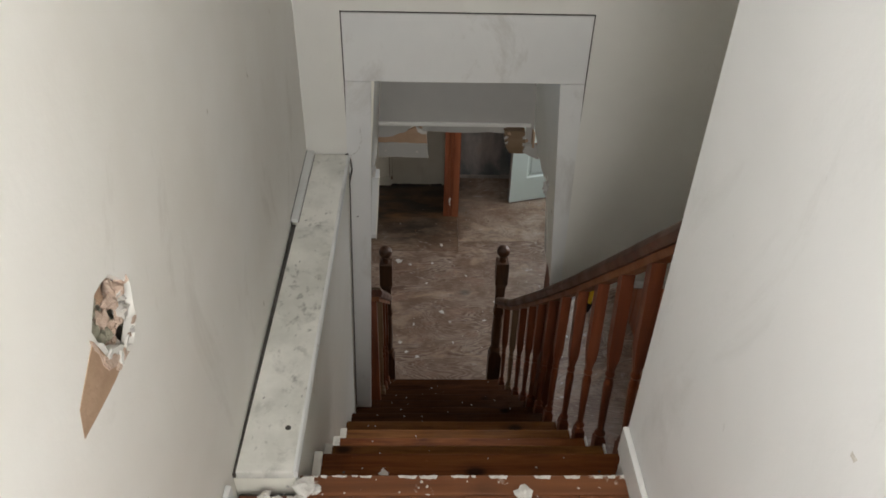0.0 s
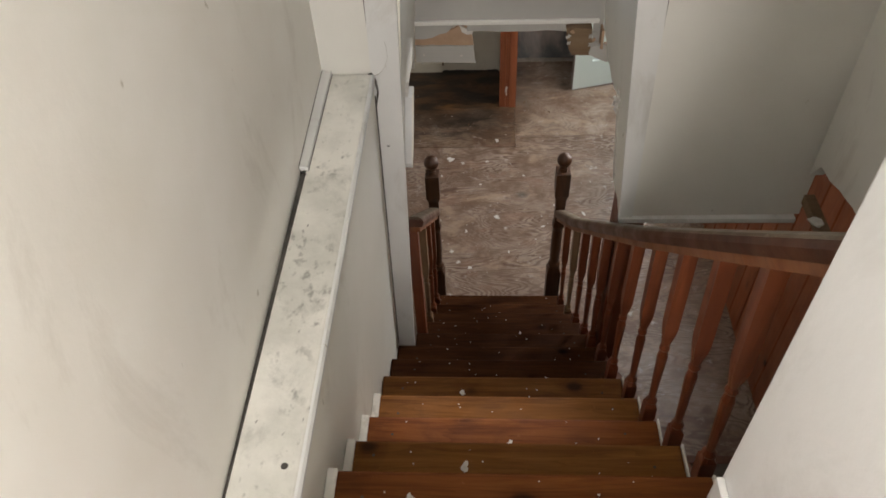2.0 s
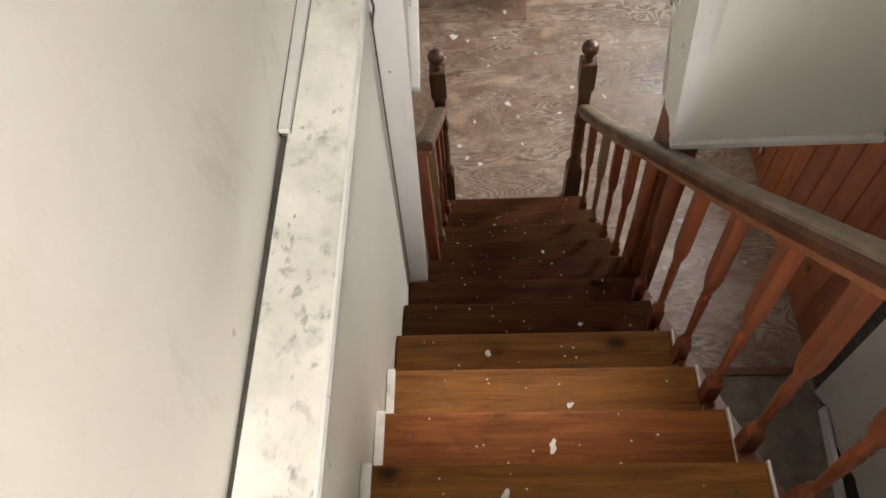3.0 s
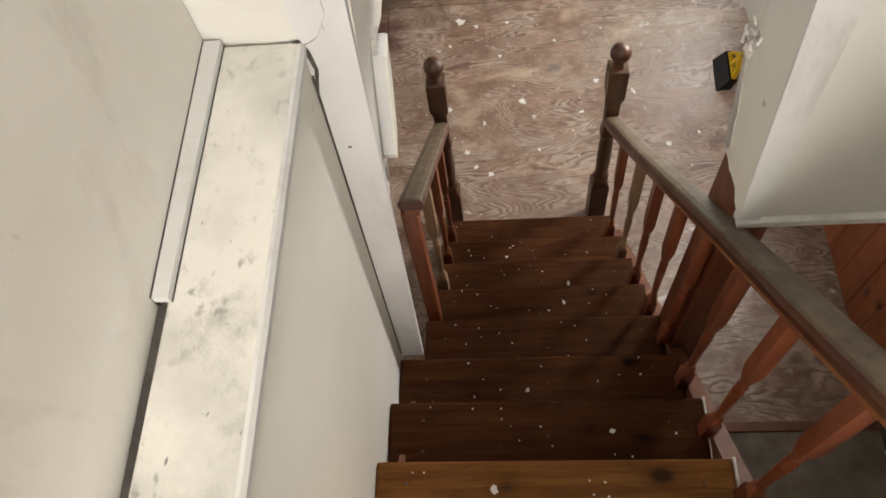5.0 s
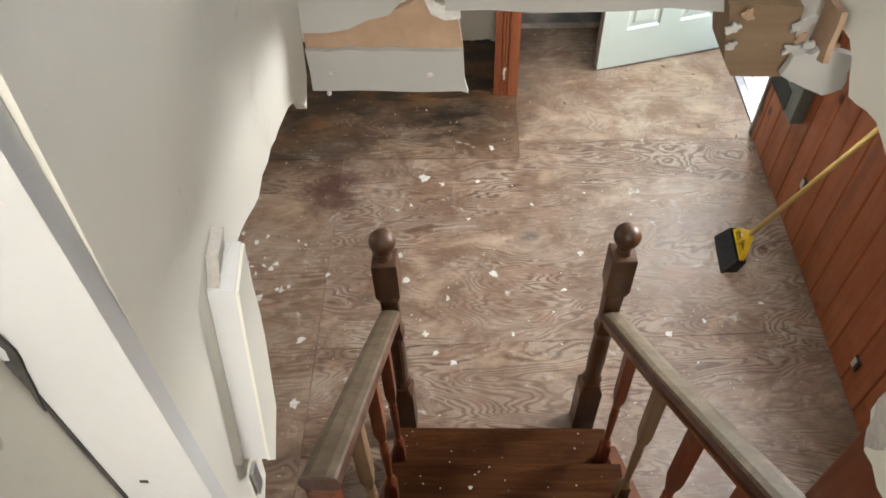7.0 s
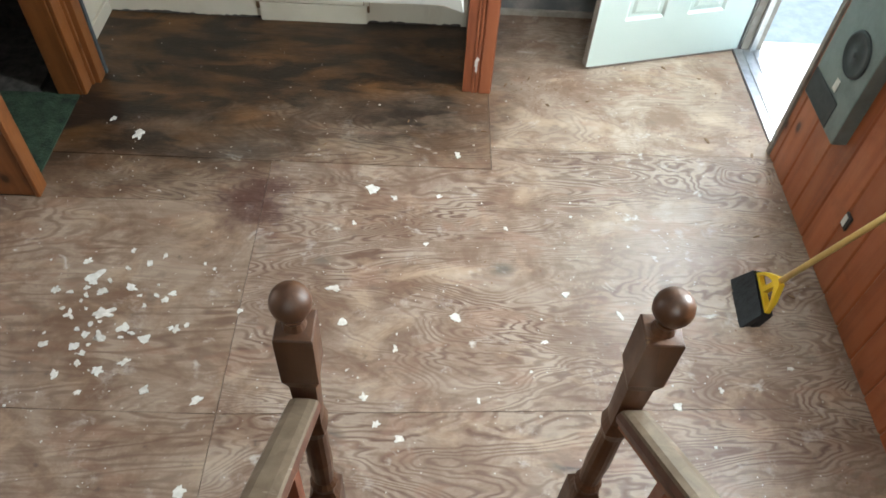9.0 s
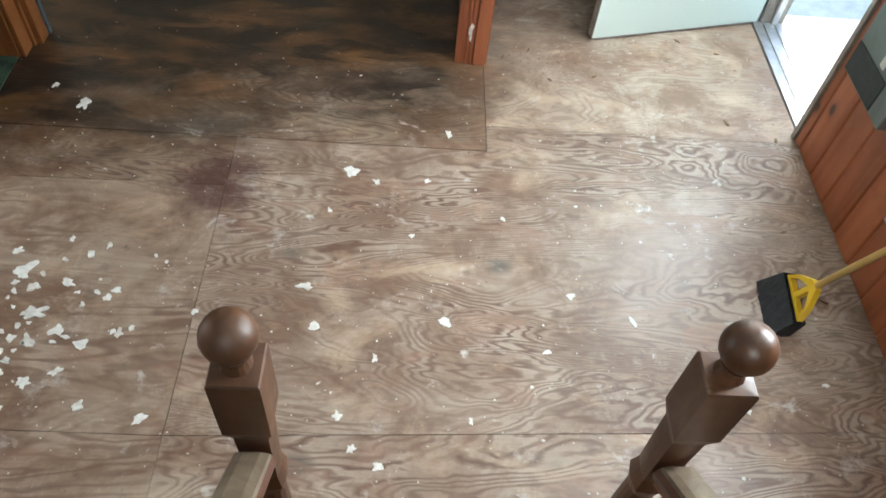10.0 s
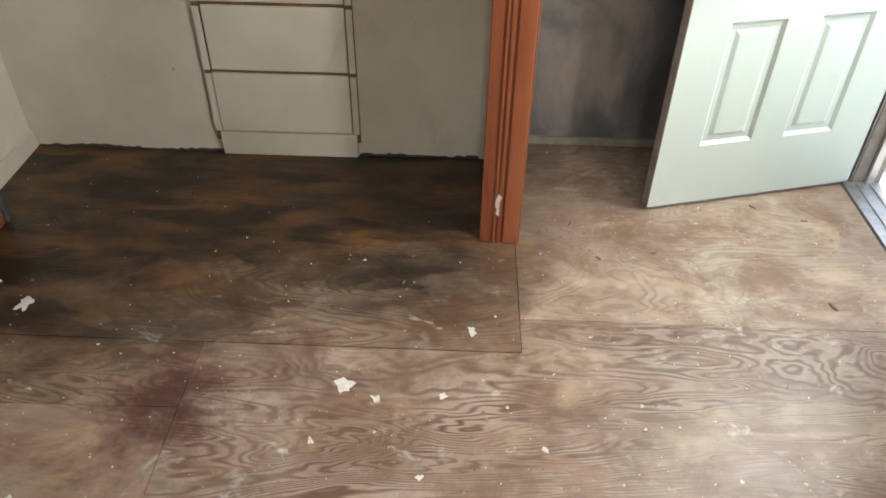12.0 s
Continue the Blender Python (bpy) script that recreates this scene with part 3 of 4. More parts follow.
lip = thing("broken_jamb_strip", (-0.40, -0.87, 1.93), "white painted strip of broken jamb, its shaded side coloured greyer", "jamb")
LIP = [(-0.915, 2.335), (-0.873, 2.352), (-0.885, 2.20), (-0.905, 2.10), (-0.948, 2.055), (-0.962, 2.085)]
part("strip_face", slab(jag(LIP, 0.05, 0.002, 8, True), 0, -0.3715, -0.3685), CREAM, lip)
# side of the strip: greyer than its cream face, shade put into the paint
part("strip_body", slab([(y + 0.001, z + 0.001) for y, z in LIP], 0, -0.3975, -0.3717), TRIM_PAINT, lip, "side in greyer paint that holds its shade")
part("strip_break", slab(jag([(-0.913, 2.336), (-0.876, 2.352), (-0.866, 2.366), (-0.896, 2.360)], 0.012, 0.004, 9, True), 0, -0.3975, -0.386), GYPSUM, lip, "crumbled plaster at the break")
part("strike_plate", box(-0.3974, -0.394, -0.962, -0.945, 1.985, 2.045, 0.001), ALUMINIUM, lip, "dull metal strike plate")
right_foot = jag([(WALL_Y + 0.0075, 1.90), (-1.0, 1.905), (-0.98, 1.93), (-0.87, 1.915), (-0.84, 2.0), (-0.845, 2.07), (-0.825, 2.20), (-0.81, 2.255), (-0.70, 2.235), (-0.645, 2.225), (-0.59, 2.24), (-0.51, 2.215), (-0.46, 2.27), (INNER_Y, 2.27)], 0.022, 0.008, 7)
reveal_east = solid("wall_reveal_east", slab(right_foot + [(INNER_Y, 2.95), (WALL_Y + 0.0075, 2.95)], 0, 0.318, 0.345), CREAM, "cream plaster side of the boxed opening, torn along its foot", "wall", "structure")
rag = thing("torn_plaster", (0.32, -0.86, 2.27), "torn plaster and paper hanging from the broken wall", "wall damage")
for i in range(12):
    rng = random.Random(60 + i)
    shard = flake((0, 0, 0), rng.uniform(0.007, 0.016), 60 + i, 0.005)
    m = Matrix.Translation((0.314 + rng.uniform(-0.012, 0.002), -0.862 + rng.uniform(-0.03, 0.035), 2.262 + rng.uniform(-0.03, 0.035))) @ Matrix.Rotation(rng.uniform(0.9, 2.1), 4, "Y") @ Matrix.Rotation(rng.uniform(-0.6, 0.6), 4, "X")
    part("plaster_flake", absorb(bmesh.new(), shard, m), CHIP if i % 2 else GYPSUM, rag)
part("bare_core", slab(jag([(-0.868, 1.925), (-0.841, 2.0), (-0.846, 2.07), (-0.826, 2.20), (-0.845, 2.215), (-0.872, 2.09), (-0.895, 1.97)], 0.025, 0.006, 61, True), 0, 0.3155, 0.3178), GYPSUM, rag, "bare plaster along the tear")

lean_x(reveal_west, 2.7, 0.030, -0.065)
for ob in lip.children:
    lean_x(ob, 2.7, 0.030, -0.065)
lean_x(reveal_east, 2.816, -0.013, 0.066)
for ob in rag.children:
    lean_x(ob, 2.816, -0.013, 0.066)

# far face of the box: floor edge of the storey above, broken open below
# this face is a darker grey than the wall paint round it
solid("wall_box_face", slab([(-0.42, 2.30)] + jag([(-0.40, 2.235), (-0.33, 2.24), (-0.27, 2.262), (-0.235, 2.30), (-0.22, 2.312), (-0.19, 2.31)], 0.03, 0.005, 12)
      + jag([(-0.19, 2.268), (0.0, 2.263), (0.12, 2.268), (0.20, 2.26)], 0.05, 0.003, 13) + jag([(0.205, 2.30), (0.30, 2.295), (0.305, 2.20)], 0.03, 0.006, 14)
      + [(0.33, 2.17), (0.345, 2.47), (0.345, 2.95), (-0.42, 2.95)], 1, INNER_Y, INNER_Y + 0.014), GREY_BOARD,
      "dull plaster face inside the boxed opening, broken open below", "wall", "structure")
solid("trim_box_moulding", box(-0.398, 0.318, INNER_Y - 0.014, INNER_Y - 0.0005, 2.30, 2.318, 0.004), WALL_GREY, "thin white moulding across the box face", "trim", "structure")
wreck = thing("broken_wallboard", (-0.28, -0.40, 2.16), "hanging piece of wallboard with torn brown core and white strip", "wall damage")
part("core", slab(jag([(-0.40, 2.195), (-0.165, 2.195), (-0.172, 2.245), (-0.18, 2.29), (-0.21, 2.30), (-0.24, 2.27), (-0.29, 2.25), (-0.40, 2.236)], 0.03, 0.004, 15, True), 1, INNER_Y + 0.016, INNER_Y + 0.026), BOARD_CORE, wreck, "torn brown wallboard core")
part("white_strip", slab(jag([(-0.40, 2.126), (-0.168, 2.122), (-0.157, 2.118), (-0.163, 2.142), (-0.165, 2.196), (-0.40, 2.2)], 0.03, 0.0025, 16, True), 1, INNER_Y + 0.006, INNER_Y + 0.0155), GREY_BOARD, wreck, "dirty pale lower strip")
for x, z in ((-0.365, 2.16), (-0.215, 2.155)):
    part("nail_mark", absorb(bmesh.new(), lump((0, 0, 0), 0.005, 73 + int(x * 100), 0.3, 2), Matrix.Translation((x, INNER_Y + 0.006, z)) @ Matrix.Rotation(1.57, 4, "X")), GYPSUM, wreck, "grey nail mark")
part("plaster_drip", turned((-0.376, INNER_Y + 0.0108, 2.1135), [(0.0, 0.0022, 1), (0.003, 0.0042, 1), (0.008, 0.0026, 1), (0.024, 0.0022, 1)], 10), GYPSUM, wreck, "hanging drip of white plaster")
part("paper_flap", slab(jag([(-0.222, 2.292), (-0.21, 2.26), (-0.19, 2.25), (-0.168, 2.252), (-0.17, 2.272), (-0.195, 2.275)], 0.02, 0.003, 17, True), 1, INNER_Y + 0.004, INNER_Y + 0.012), CHIP, wreck, "white torn paper flap")
part("lath_end", box(-0.215, -0.198, INNER_Y + 0.01, INNER_Y + 0.05, 2.285, 2.312, 0.002), LUMBER, wreck, "pale lath end")
joist = thing("broken_joist_end", (0.26, -0.38, 2.16), "bare broken joist end with torn plaster round it", "joist")
part("block", slab(jag([(0.224, 2.174), (0.300, 2.172), (0.300, 2.21), (0.292, 2.285), (0.192, 2.290), (0.208, 2.20)], 0.03, 0.003, 18, True), 1, INNER_Y - 0.03, INNER_Y + 0.05), LUMBER, joist, "bare lumber end")
part("side_core", slab(jag([(-0.452, 2.225), (-0.395, 2.20), (-0.392, 2.295), (-0.445, 2.30)], 0.02, 0.004, 19, True), 0, 0.325, 0.333), BOARD_CORE, joist, "brown wallboard core")
part("plaster_rag", slab(jag([(0.285, 2.19), (0.292, 2.222), (0.34, 2.232), (0.374, 2.222), (0.380, 2.165), (0.355, 2.154), (0.325, 2.168)], 0.012, 0.004, 20, True), 1, INNER_Y - 0.052, INNER_Y - 0.040), GREY_BOARD, joist, "torn grey plaster rag")
for i, (x, z, w) in enumerate([(0.292, 2.225, 0.016), (0.30, 2.245, 0.014), (0.287, 2.262, 0.013), (0.312, 2.232, 0.013), (0.345, 2.226, 0.015), (0.20, 2.262, 0.014), (0.205, 2.235, 0.012), (0.215, 2.285, 0.015), (0.30, 2.278, 0.013)]):
    scrap = flake((0, 0, 0), w * 0.75, 160 + i, 0.004)
    part("plaster_scrap", absorb(bmesh.new(), scrap, Matrix.Translation((x, INNER_Y - 0.036 - 0.001 * i, z)) @ Matrix.Rotation(1.57 + 0.2 * math.sin(i), 4, "X")), (GREY_BOARD, BOARD_CORE, GREY_BOARD)[i % 3], joist, "torn plaster scrap")

# wall that closes the stair well on the east, broken at its foot
solid("wall_well_east", slab(jag([(-3.0, 2.30), (-1.6, 2.26), (-1.245, 2.21), (-1.10, 2.18), (WALL_Y, 2.10)], 0.05, 0.012, 21) + [(WALL_Y, 4.9), (-3.0, 4.9)], 0, 0.975, 1.02), WALL_GREY,
      "dull white wall of the stair well, broken at the foot", "wall", "structure")
solid("wall_well_south", box(0.42, 1.0, -2.72, -2.62, 2.0, 4.9), WALL_GREY, "plain wall closing the stair well", "wall", "structure")
stud = thing("broken_stud", (0.97, -1.3, 1.98), "splintered stud with plaster crumbs at the broken wall", "stud")
part("stud_rail", box(0.975, 1.01, -1.9, WALL_Y - 0.02, 1.99, 2.03, 0.003), LUMBER, stud)
part("plaster_crumb", lump((0.965, -1.22, 2.03), 0.028, 70, 0.5), CHIP, stud, "white plaster crumb")
part("plaster_crumb", lump((0.965, -1.36, 2.03), 0.02, 71, 0.6), CHIP, stud, "white plaster crumb")

# ---- ledge beside the stair ----
ledge = thing("wall_ledge", (-0.53, -1.75, 2.49), "grimy white painted ledge along the stair wall", "ledge")
part("top_board", box(-0.5985, -0.470, -2.475, WALL_Y - 0.001, 2.496, 2.52, 0.004), LEDGE_PAINT, ledge)
part("front_bead", sweep([(-0.468, -2.47, 2.505), (-0.468, WALL_Y - 0.001, 2.505)], [(-0.006, -0.014), (0.006, -0.012), (0.008, 0.006), (0.003, 0.014), (-0.005, 0.014)]), TRIM_PAINT, ledge, "white bead along the edge")
part("back_strip", slab([(-0.6145, -1.50), (-0.5925, -1.50), (-0.5925, WALL_Y - 0.001), (-0.6205, WALL_Y - 0.001)], 2, 2.5205, 2.534), TRIM_PAINT, ledge, "white strip at the wall")
part("dark_gap", slab([(-0.6055, -2.475), (-0.5987, -2.475), (-0.5987, -1.50), (-0.614, -1.50)], 2, 2.50, 2.512), CAVITY, ledge, "dark gap at the wall")
part("knot_hole", turned((-0.499, -2.349, 2.519), [(0, 0.008, 1), (0.0016, 0.007, 1)], 10), CAVITY, ledge, "dark hole in the ledge")
part("strip_gap", slab([(-0.6165, -1.50), (-0.6148, -1.50), (-0.6208, WALL_Y - 0.001), (-0.6225, WALL_Y - 0.001)], 2, 2.5055, 2.5352), CAVITY, ledge, "dark line beside the strip")
part("strip_line", slab([(-0.5923, -1.50), (-0.5905, -1.50), (-0.5905, WALL_Y - 0.001), (-0.5923, WALL_Y - 0.001)], 2, 2.515, 2.5212), CAVITY, ledge, "dark line beside the board")
part("end_crack", slab(jag([(-0.480, 2.522), (-0.468, 2.525), (-0.457, 2.498), (-0.453, 2.455), (-0.461, 2.415), (-0.4705, 2.37), (-0.4715, 2.37), (-0.465, 2.42), (-0.4585, 2.457), (-0.464, 2.495)], 0.012, 0.0008, 33, True), 1, WALL_Y - 0.003, WALL_Y - 0.0005), CAVITY, ledge, "dark crack where the ledge meets the casing")
side = bmesh.new()
pts = [(wall_x(2.5), 2.495), (wall_x(0.0), 0.0), (-0.62, 0.0), (-0.62, 2.495)]
slab(pts, 1, -2.473, WALL_Y - 0.0015, bm=side)
solid("wall_west_lower", side, CREAM, "cream painted wall below the ledge beside the steps", "wall", "structure")

# ---- floors ----
floor = thing("floor", (0, 1, 0), "dirty bare plywood floor with stains and paint spots", "floor", kind="structure")
solid("ground_slab", box(-3.8, 1.52, -2.8, 3.1, -0.2, -0.024), CAVITY, "dark subfloor under the plywood", "floor", "structure")
solid("floor_well", box(0.44, 1.52, -2.62, -1.0, -0.024, 0.006), GREY_FLOOR, "dusty grey floor beside the stair", "floor", "structure")
solid("trim_sill", box(0.48, 1.43, -1.03, -0.985, 0.0, 0.014, 0.003), STRINGER_WOOD, "dark worn sill of a removed wall", "trim", "structure")

# ---- lower walls ----
solid("wall_dark_gap", box(1.438, 1.4545, -1.16, -0.985, 0.0, 2.3), CAVITY, "dark gap at the end of the panelling", "wall", "structure")
solid("ceiling_lower", box(-3.7, 1.6, INNER_Y + 0.014, 3.1, 2.33, 2.45), WALL_GREY, "dull plaster ceiling of the lower room", "ceiling", "structure")
solid("ceiling_side", box(-3.7, -0.61, -2.8, INNER_Y + 0.014, 2.2, 2.39), WALL_GREY, "dull plaster ceiling beside the stair", "ceiling", "structure")
solid("ceiling_east", box(1.0, 1.6, -2.8, INNER_Y + 0.014, 2.33, 2.45), WALL_GREY, "dull plaster ceiling over the side space", "ceiling", "structure")
solid("ceiling_mid", box(0.346, 1.0, WALL_Y + 0.032, INNER_Y + 0.014, 2.33, 2.45), WALL_GREY, "dull plaster ceiling beside the box", "ceiling", "structure")
solid("ceiling_mid_west", box(-0.61, -0.42, WALL_Y + 0.032, INNER_Y + 0.014, 2.33, 2.45), WALL_GREY, "dull plaster ceiling beside the box", "ceiling", "structure")
solid("wall_north", box(-1.99, 0.03, 2.785, 2.9, 0, 2.33), BACK_PAINT, "stained cream wall with built-in drawers", "wall", "structure")
solid("wall_north_alcove", box(0.03, 1.62, 2.935, 3.05, 0, 2.33), SOOT, "sooty grey mottled wall behind the open door", "wall", "structure")
solid("trim_alcove", box(0.13, 1.50, 2.917, 2.934, 0.0, 0.035, 0.003), FRAME_GREY, "dull pale strip at the foot of the sooty wall", "trim", "structure")
solid("wall_partition", box(0.03, 0.11, 2.33, 2.93, 0, 2.33), SOOT, "short partition behind the post", "wall", "structure")
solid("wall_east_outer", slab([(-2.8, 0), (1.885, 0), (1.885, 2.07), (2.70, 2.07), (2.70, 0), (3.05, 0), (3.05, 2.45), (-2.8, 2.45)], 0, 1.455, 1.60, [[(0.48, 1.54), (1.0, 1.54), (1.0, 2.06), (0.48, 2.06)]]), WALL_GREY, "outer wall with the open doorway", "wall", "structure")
solid("wall_south_lower", box(-3.7, 1.6, -2.8, -2.62, 0, 2.4), WALL_GREY, "plain wall under the landing", "wall", "structure")
solid("wall_west_lower_room", slab([(-2.8, 0), (3.0, 0), (3.0, 2.4), (-2.8, 2.4)], 0, -3.75, -3.62, [[(0.92, 0.75), (1.40, 0.75), (1.40, 2.05), (0.92, 2.05)]]), WALL_GREY, "plain far wall with a window opening", "wall", "structure")
solid("wall_west_return", box(-2.0, -1.87, 2.275, 2.785, 0, 2.33), BACK_PAINT, "stained cream return wall", "wall", "structure")
solid("baseboard_return", box(-1.869, -1.852, 2.29, 2.78, 0, 0.075, 0.004), BACK_PAINT, "cream baseboard on the return wall", "baseboard", "structure")
# side room walls and back floor: near-black colour stands in for the unlit room
solid("wall_green_room", box(-3.62, -1.95, 2.6, 2.7, 0, 2.33), CAVITY, "side room wall, its gloom put into a near-black colour", "wall", "structure")
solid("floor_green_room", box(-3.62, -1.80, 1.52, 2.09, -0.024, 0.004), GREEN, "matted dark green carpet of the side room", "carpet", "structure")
solid("floor_side_room", box(-3.62, -2.0, 2.09, 2.6, -0.024, 0.003), CAVITY, "back floor of the side room, coloured near-black for its gloom", "floor", "structure")
solid("wall_side_room", box(-3.62, -1.90, 1.45, 1.52, 0, 2.33), CAVITY, "wall between the rooms, coloured near-black for the side room's gloom", "wall", "structure")

# ---- outdoors ----
solid("ground", box(-60, 80, -60, 90, -0.6, -0.34), GRAVEL, "pale ground outside the door", "ground", "structure")
solid("pavement", box(1.62, 3.4, 0.6, 2.88, -0.34, -0.06, 0.02), CONCRETE, "pale concrete doorstep slab", "pavement", "structure")
solid("pavement_strip", box(1.4, 6.0, 2.89, 4.2, -0.34, -0.30, 0.01), BLUE_GREY, "blue-grey paving beside the doorstep", "pavement", "structure")

# ---- staircase ----
stair = thing("staircase", (-0.06, -1.2, 0), "steep wooden stair of worn orange and dark treads", "staircase")
for k in range(1, 13):
    y0, y1, z = STEP_Y[k], STEP_Y[k + 1], RISE * k
    xl = wall_x(z) + 0.002 if k >= 6 else -0.445
    xr = 0.372
    # below step 8 the darker copy also holds the dimness under the opening
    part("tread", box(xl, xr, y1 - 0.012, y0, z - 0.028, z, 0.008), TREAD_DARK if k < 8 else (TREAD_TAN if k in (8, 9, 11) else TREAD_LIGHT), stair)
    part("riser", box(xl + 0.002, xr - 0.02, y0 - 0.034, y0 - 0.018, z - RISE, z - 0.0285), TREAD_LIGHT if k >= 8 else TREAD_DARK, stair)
    for q, (fx, fy) in enumerate(((0.10, 0.3), (0.11, 0.72), (0.52, 0.5), (0.90, 0.28), (0.89, 0.75))):
        nx, ny = xl + (xr - xl) * fx + 0.012 * math.sin(k * 2.1 + q), y0 + (y1 - y0) * fy + 0.012 * math.cos(k * 1.7 + q)
        part("nail_head", turned((nx, ny, z - 0.002), [(0.0, 0.0042, 1), (0.0026, 0.0040, 1)], 8), CAVITY, stair, "dark nail head")
    if k >= 9:
        part("tread_end", box(xl + 0.001, xl + 0.024, y1 + 0.003, y0 + 0.003, z - 0.030, z + 0.003, 0.002), LEDGE_PAINT, stair, "grimy white painted tread end")
    if k >= 7:
        part("edge_strip", box(xr, xr + 0.006, y1 + 0.0, y0 + 0.002, z - 0.012, z + 0.004, 0.0015), CHIP, stair, "pale worn strip at the tread's end")
part("riser", box(-0.465, 0.30, -2.47, -2.455, 2.28, TOP - 0.032), TREAD_LIGHT, stair)
part("stringer", slab([(-0.03, 0.0), (-0.03, 0.06), (-1.50, 1.40), (-1.50, 1.10), (-0.30, 0.0)], 0, -0.462, -0.446), STRINGER_WOOD, stair)
part("stringer", slab([(-0.03, 0.0), (-0.03, 0.095), (-2.36, 2.26), (-2.40, 1.98), (-0.25, 0.0)], 0, 0.3735, 0.420), STRINGER_WOOD, stair)

solid("floor_landing_base", box(-0.60, 0.304, -4.33, -2.475, 2.40, TOP - 0.031), CAVITY, "dark subfloor under the landing boards", "floor", "structure")
landing = thing("floor_landing", (-0.15, -4.0, TOP), "scuffed orange pine landing boards with chipped paint", "floor", kind="structure")
for i in range(7):
    a = -0.592 + i * 0.128
    part("floor_board", box(a + 0.001, a + 0.127, -4.33, -2.501, TOP - 0.03, TOP, 0.002), LANDING_WOOD, landing)
part("nosing", box(-0.465, 0.300, -2.50, -2.445, TOP - 0.032, TOP + 0.001, 0.006), NOSE_WOOD, landing, "paint-flecked nosing board")

# ---- railings ----
BALUSTER = [(0.0, 0.018, 0), (0.12, 0.018, 0), (0.135, 0.013, 0.9), (0.145, 0.018, 1), (0.16, 0.010, 1), (0.25, 0.012, 1), (0.36, 0.015, 1), (0.385, 0.010, 1), (0.395, 0.015, 1), (0.41, 0.011, 1), (0.46, 0.0165, 0.3), (0.49, 0.0175, 0), (1, 0.0175, 0)]
FOOT_X = {1: 0.343, 2: 0.352, 3: 0.362, 4: 0.368, 5: 0.366, 6: 0.364, 7: 0.364, 8: 0.378, 9: 0.382, 10: 0.392, 11: 0.398}
NEWEL = [(0.0, 0.042, 0), (0.30, 0.042, 0), (0.335, 0.034, 0.6), (0.36, 0.038, 1), (0.38, 0.028, 1), (0.50, 0.033, 1), (0.66, 0.029, 0.9), (0.70, 0.036, 0.5), (0.74, 0.028, 0.4), (0.78, 0.028, 0.3), (0.915, 0.030, 0.2), (0.95, 0.0385, 0), (1.106, 0.0385, 0), (1.110, 0.036, 0), (1.112, 0.024, 0.9), (1.130, 0.020, 1), (1.146, 0.026, 1)]
BALL = [(1.144 + 0.041 - 0.041 * math.cos(a), max(0.001, 0.041 * math.sin(a)), 1) for a in [math.pi * i / 10 for i in range(1, 11)]]
RAIL_SECTION = [(-0.031, -0.034), (0.031, -0.034), (0.037, -0.006), (0.032, 0.012), (-0.032, 0.012), (-0.037, -0.006)]
CAP_SECTION = [(-0.032, 0.0125), (0.032, 0.0125), (0.028, 0.020), (0.014, 0.025), (-0.014, 0.025), (-0.028, 0.020)]
FILLET_SECTION = [(-0.021, -0.062), (0.021, -0.062), (0.021, -0.0345), (-0.021, -0.0345)]


def rail_z(path, y):
    for (xa, ya, za), (xb, yb, zb) in zip(path, path[1:]):
        if yb <= y <= ya:
            f = (y - ya) / (yb - ya)
            return xa + (xb - xa) * f, za + (zb - za) * f
    return path[-1][0], path[-1][2]


def railing(name, path, steps, newel_at, label, pale):
    rail = thing(name, (newel_at[0], newel_at[1], 0), label, "railing")
    post = part("newel_post", turned(newel_at, NEWEL, 16), NEWEL_WOOD, rail, "dark turned newel post")
    part("ball", turned(newel_at, BALL, 20), NEWEL_WOOD, post, "round ball finial", True)
    hand = part("handrail", sweep(path, RAIL_SECTION), RAIL_WOOD, rail, "dark varnished handrail")
    part("worn_cap", sweep(path, CAP_SECTION), RAIL_TOP, hand, "rail top worn grey")
    part("fillet", sweep(path, FILLET_SECTION), FILLET, hand, "orange fillet under the rail")
    for k in steps:
        y = STEP_Y[k] - (0.12 if k < 5 else 0.095)
        x, z = rail_z(path, y)
        h = z - 0.03 - RISE * k + 0.01
        prof = [(a * (h / 0.78) if a < 1 else h, w, r) for a, w, r in BALUSTER]
        shape = turned((x, y, RISE * k - 0.01), prof)
        lean = (FOOT_X[k] - x if x > 0 else 0) / h
        for v in shape.verts:
            v.co.x += lean * (z - 0.03 - v.co.z)
        part("baluster", shape, BALUSTER_PALE if k in pale else BALUSTER_WOOD, rail)
    return rail


RAIL_E = [(0.316, 0.085, 0.825), (0.345, -0.3, 1.14), (0.362, -1.0, 1.80), (0.362, -1.5, 2.28), (0.362, -2.0, 2.775), (0.362, -2.361, 3.135)]
RAIL_W = [(-0.410, 0.07, 0.86), (-0.412, -0.81, 1.645)]
east = railing("stair_railing", RAIL_E, range(1, 12), (0.312, 0.126, 0), "long dark wooden stair railing with turned balusters", (2,))
west = railing("stair_railing", RAIL_W, range(1, 4), (-0.410, 0.108, 0), "short dark wooden railing with a sawn-off upper end", (3, 4))
part("end_post", box(-0.452, -0.405, -0.795, -0.745, 0.57, 1.565, 0.003), BALUSTER_WOOD, west, "dark square end post")

stub = thing("wall_stub_post", (0.43, -0.95, 0), "red-brown boxed post remaining from a removed wall", "post")
part("face_board", box(0.385, 0.475, -1.0, -0.985, 0, 1.87, 0.003), BALUSTER_WOOD, stub)
part("side_board", box(0.385, 0.40, -0.9845, -0.83, 0, 1.93, 0.003), BALUSTER_WOOD, stub, "red-brown side board")
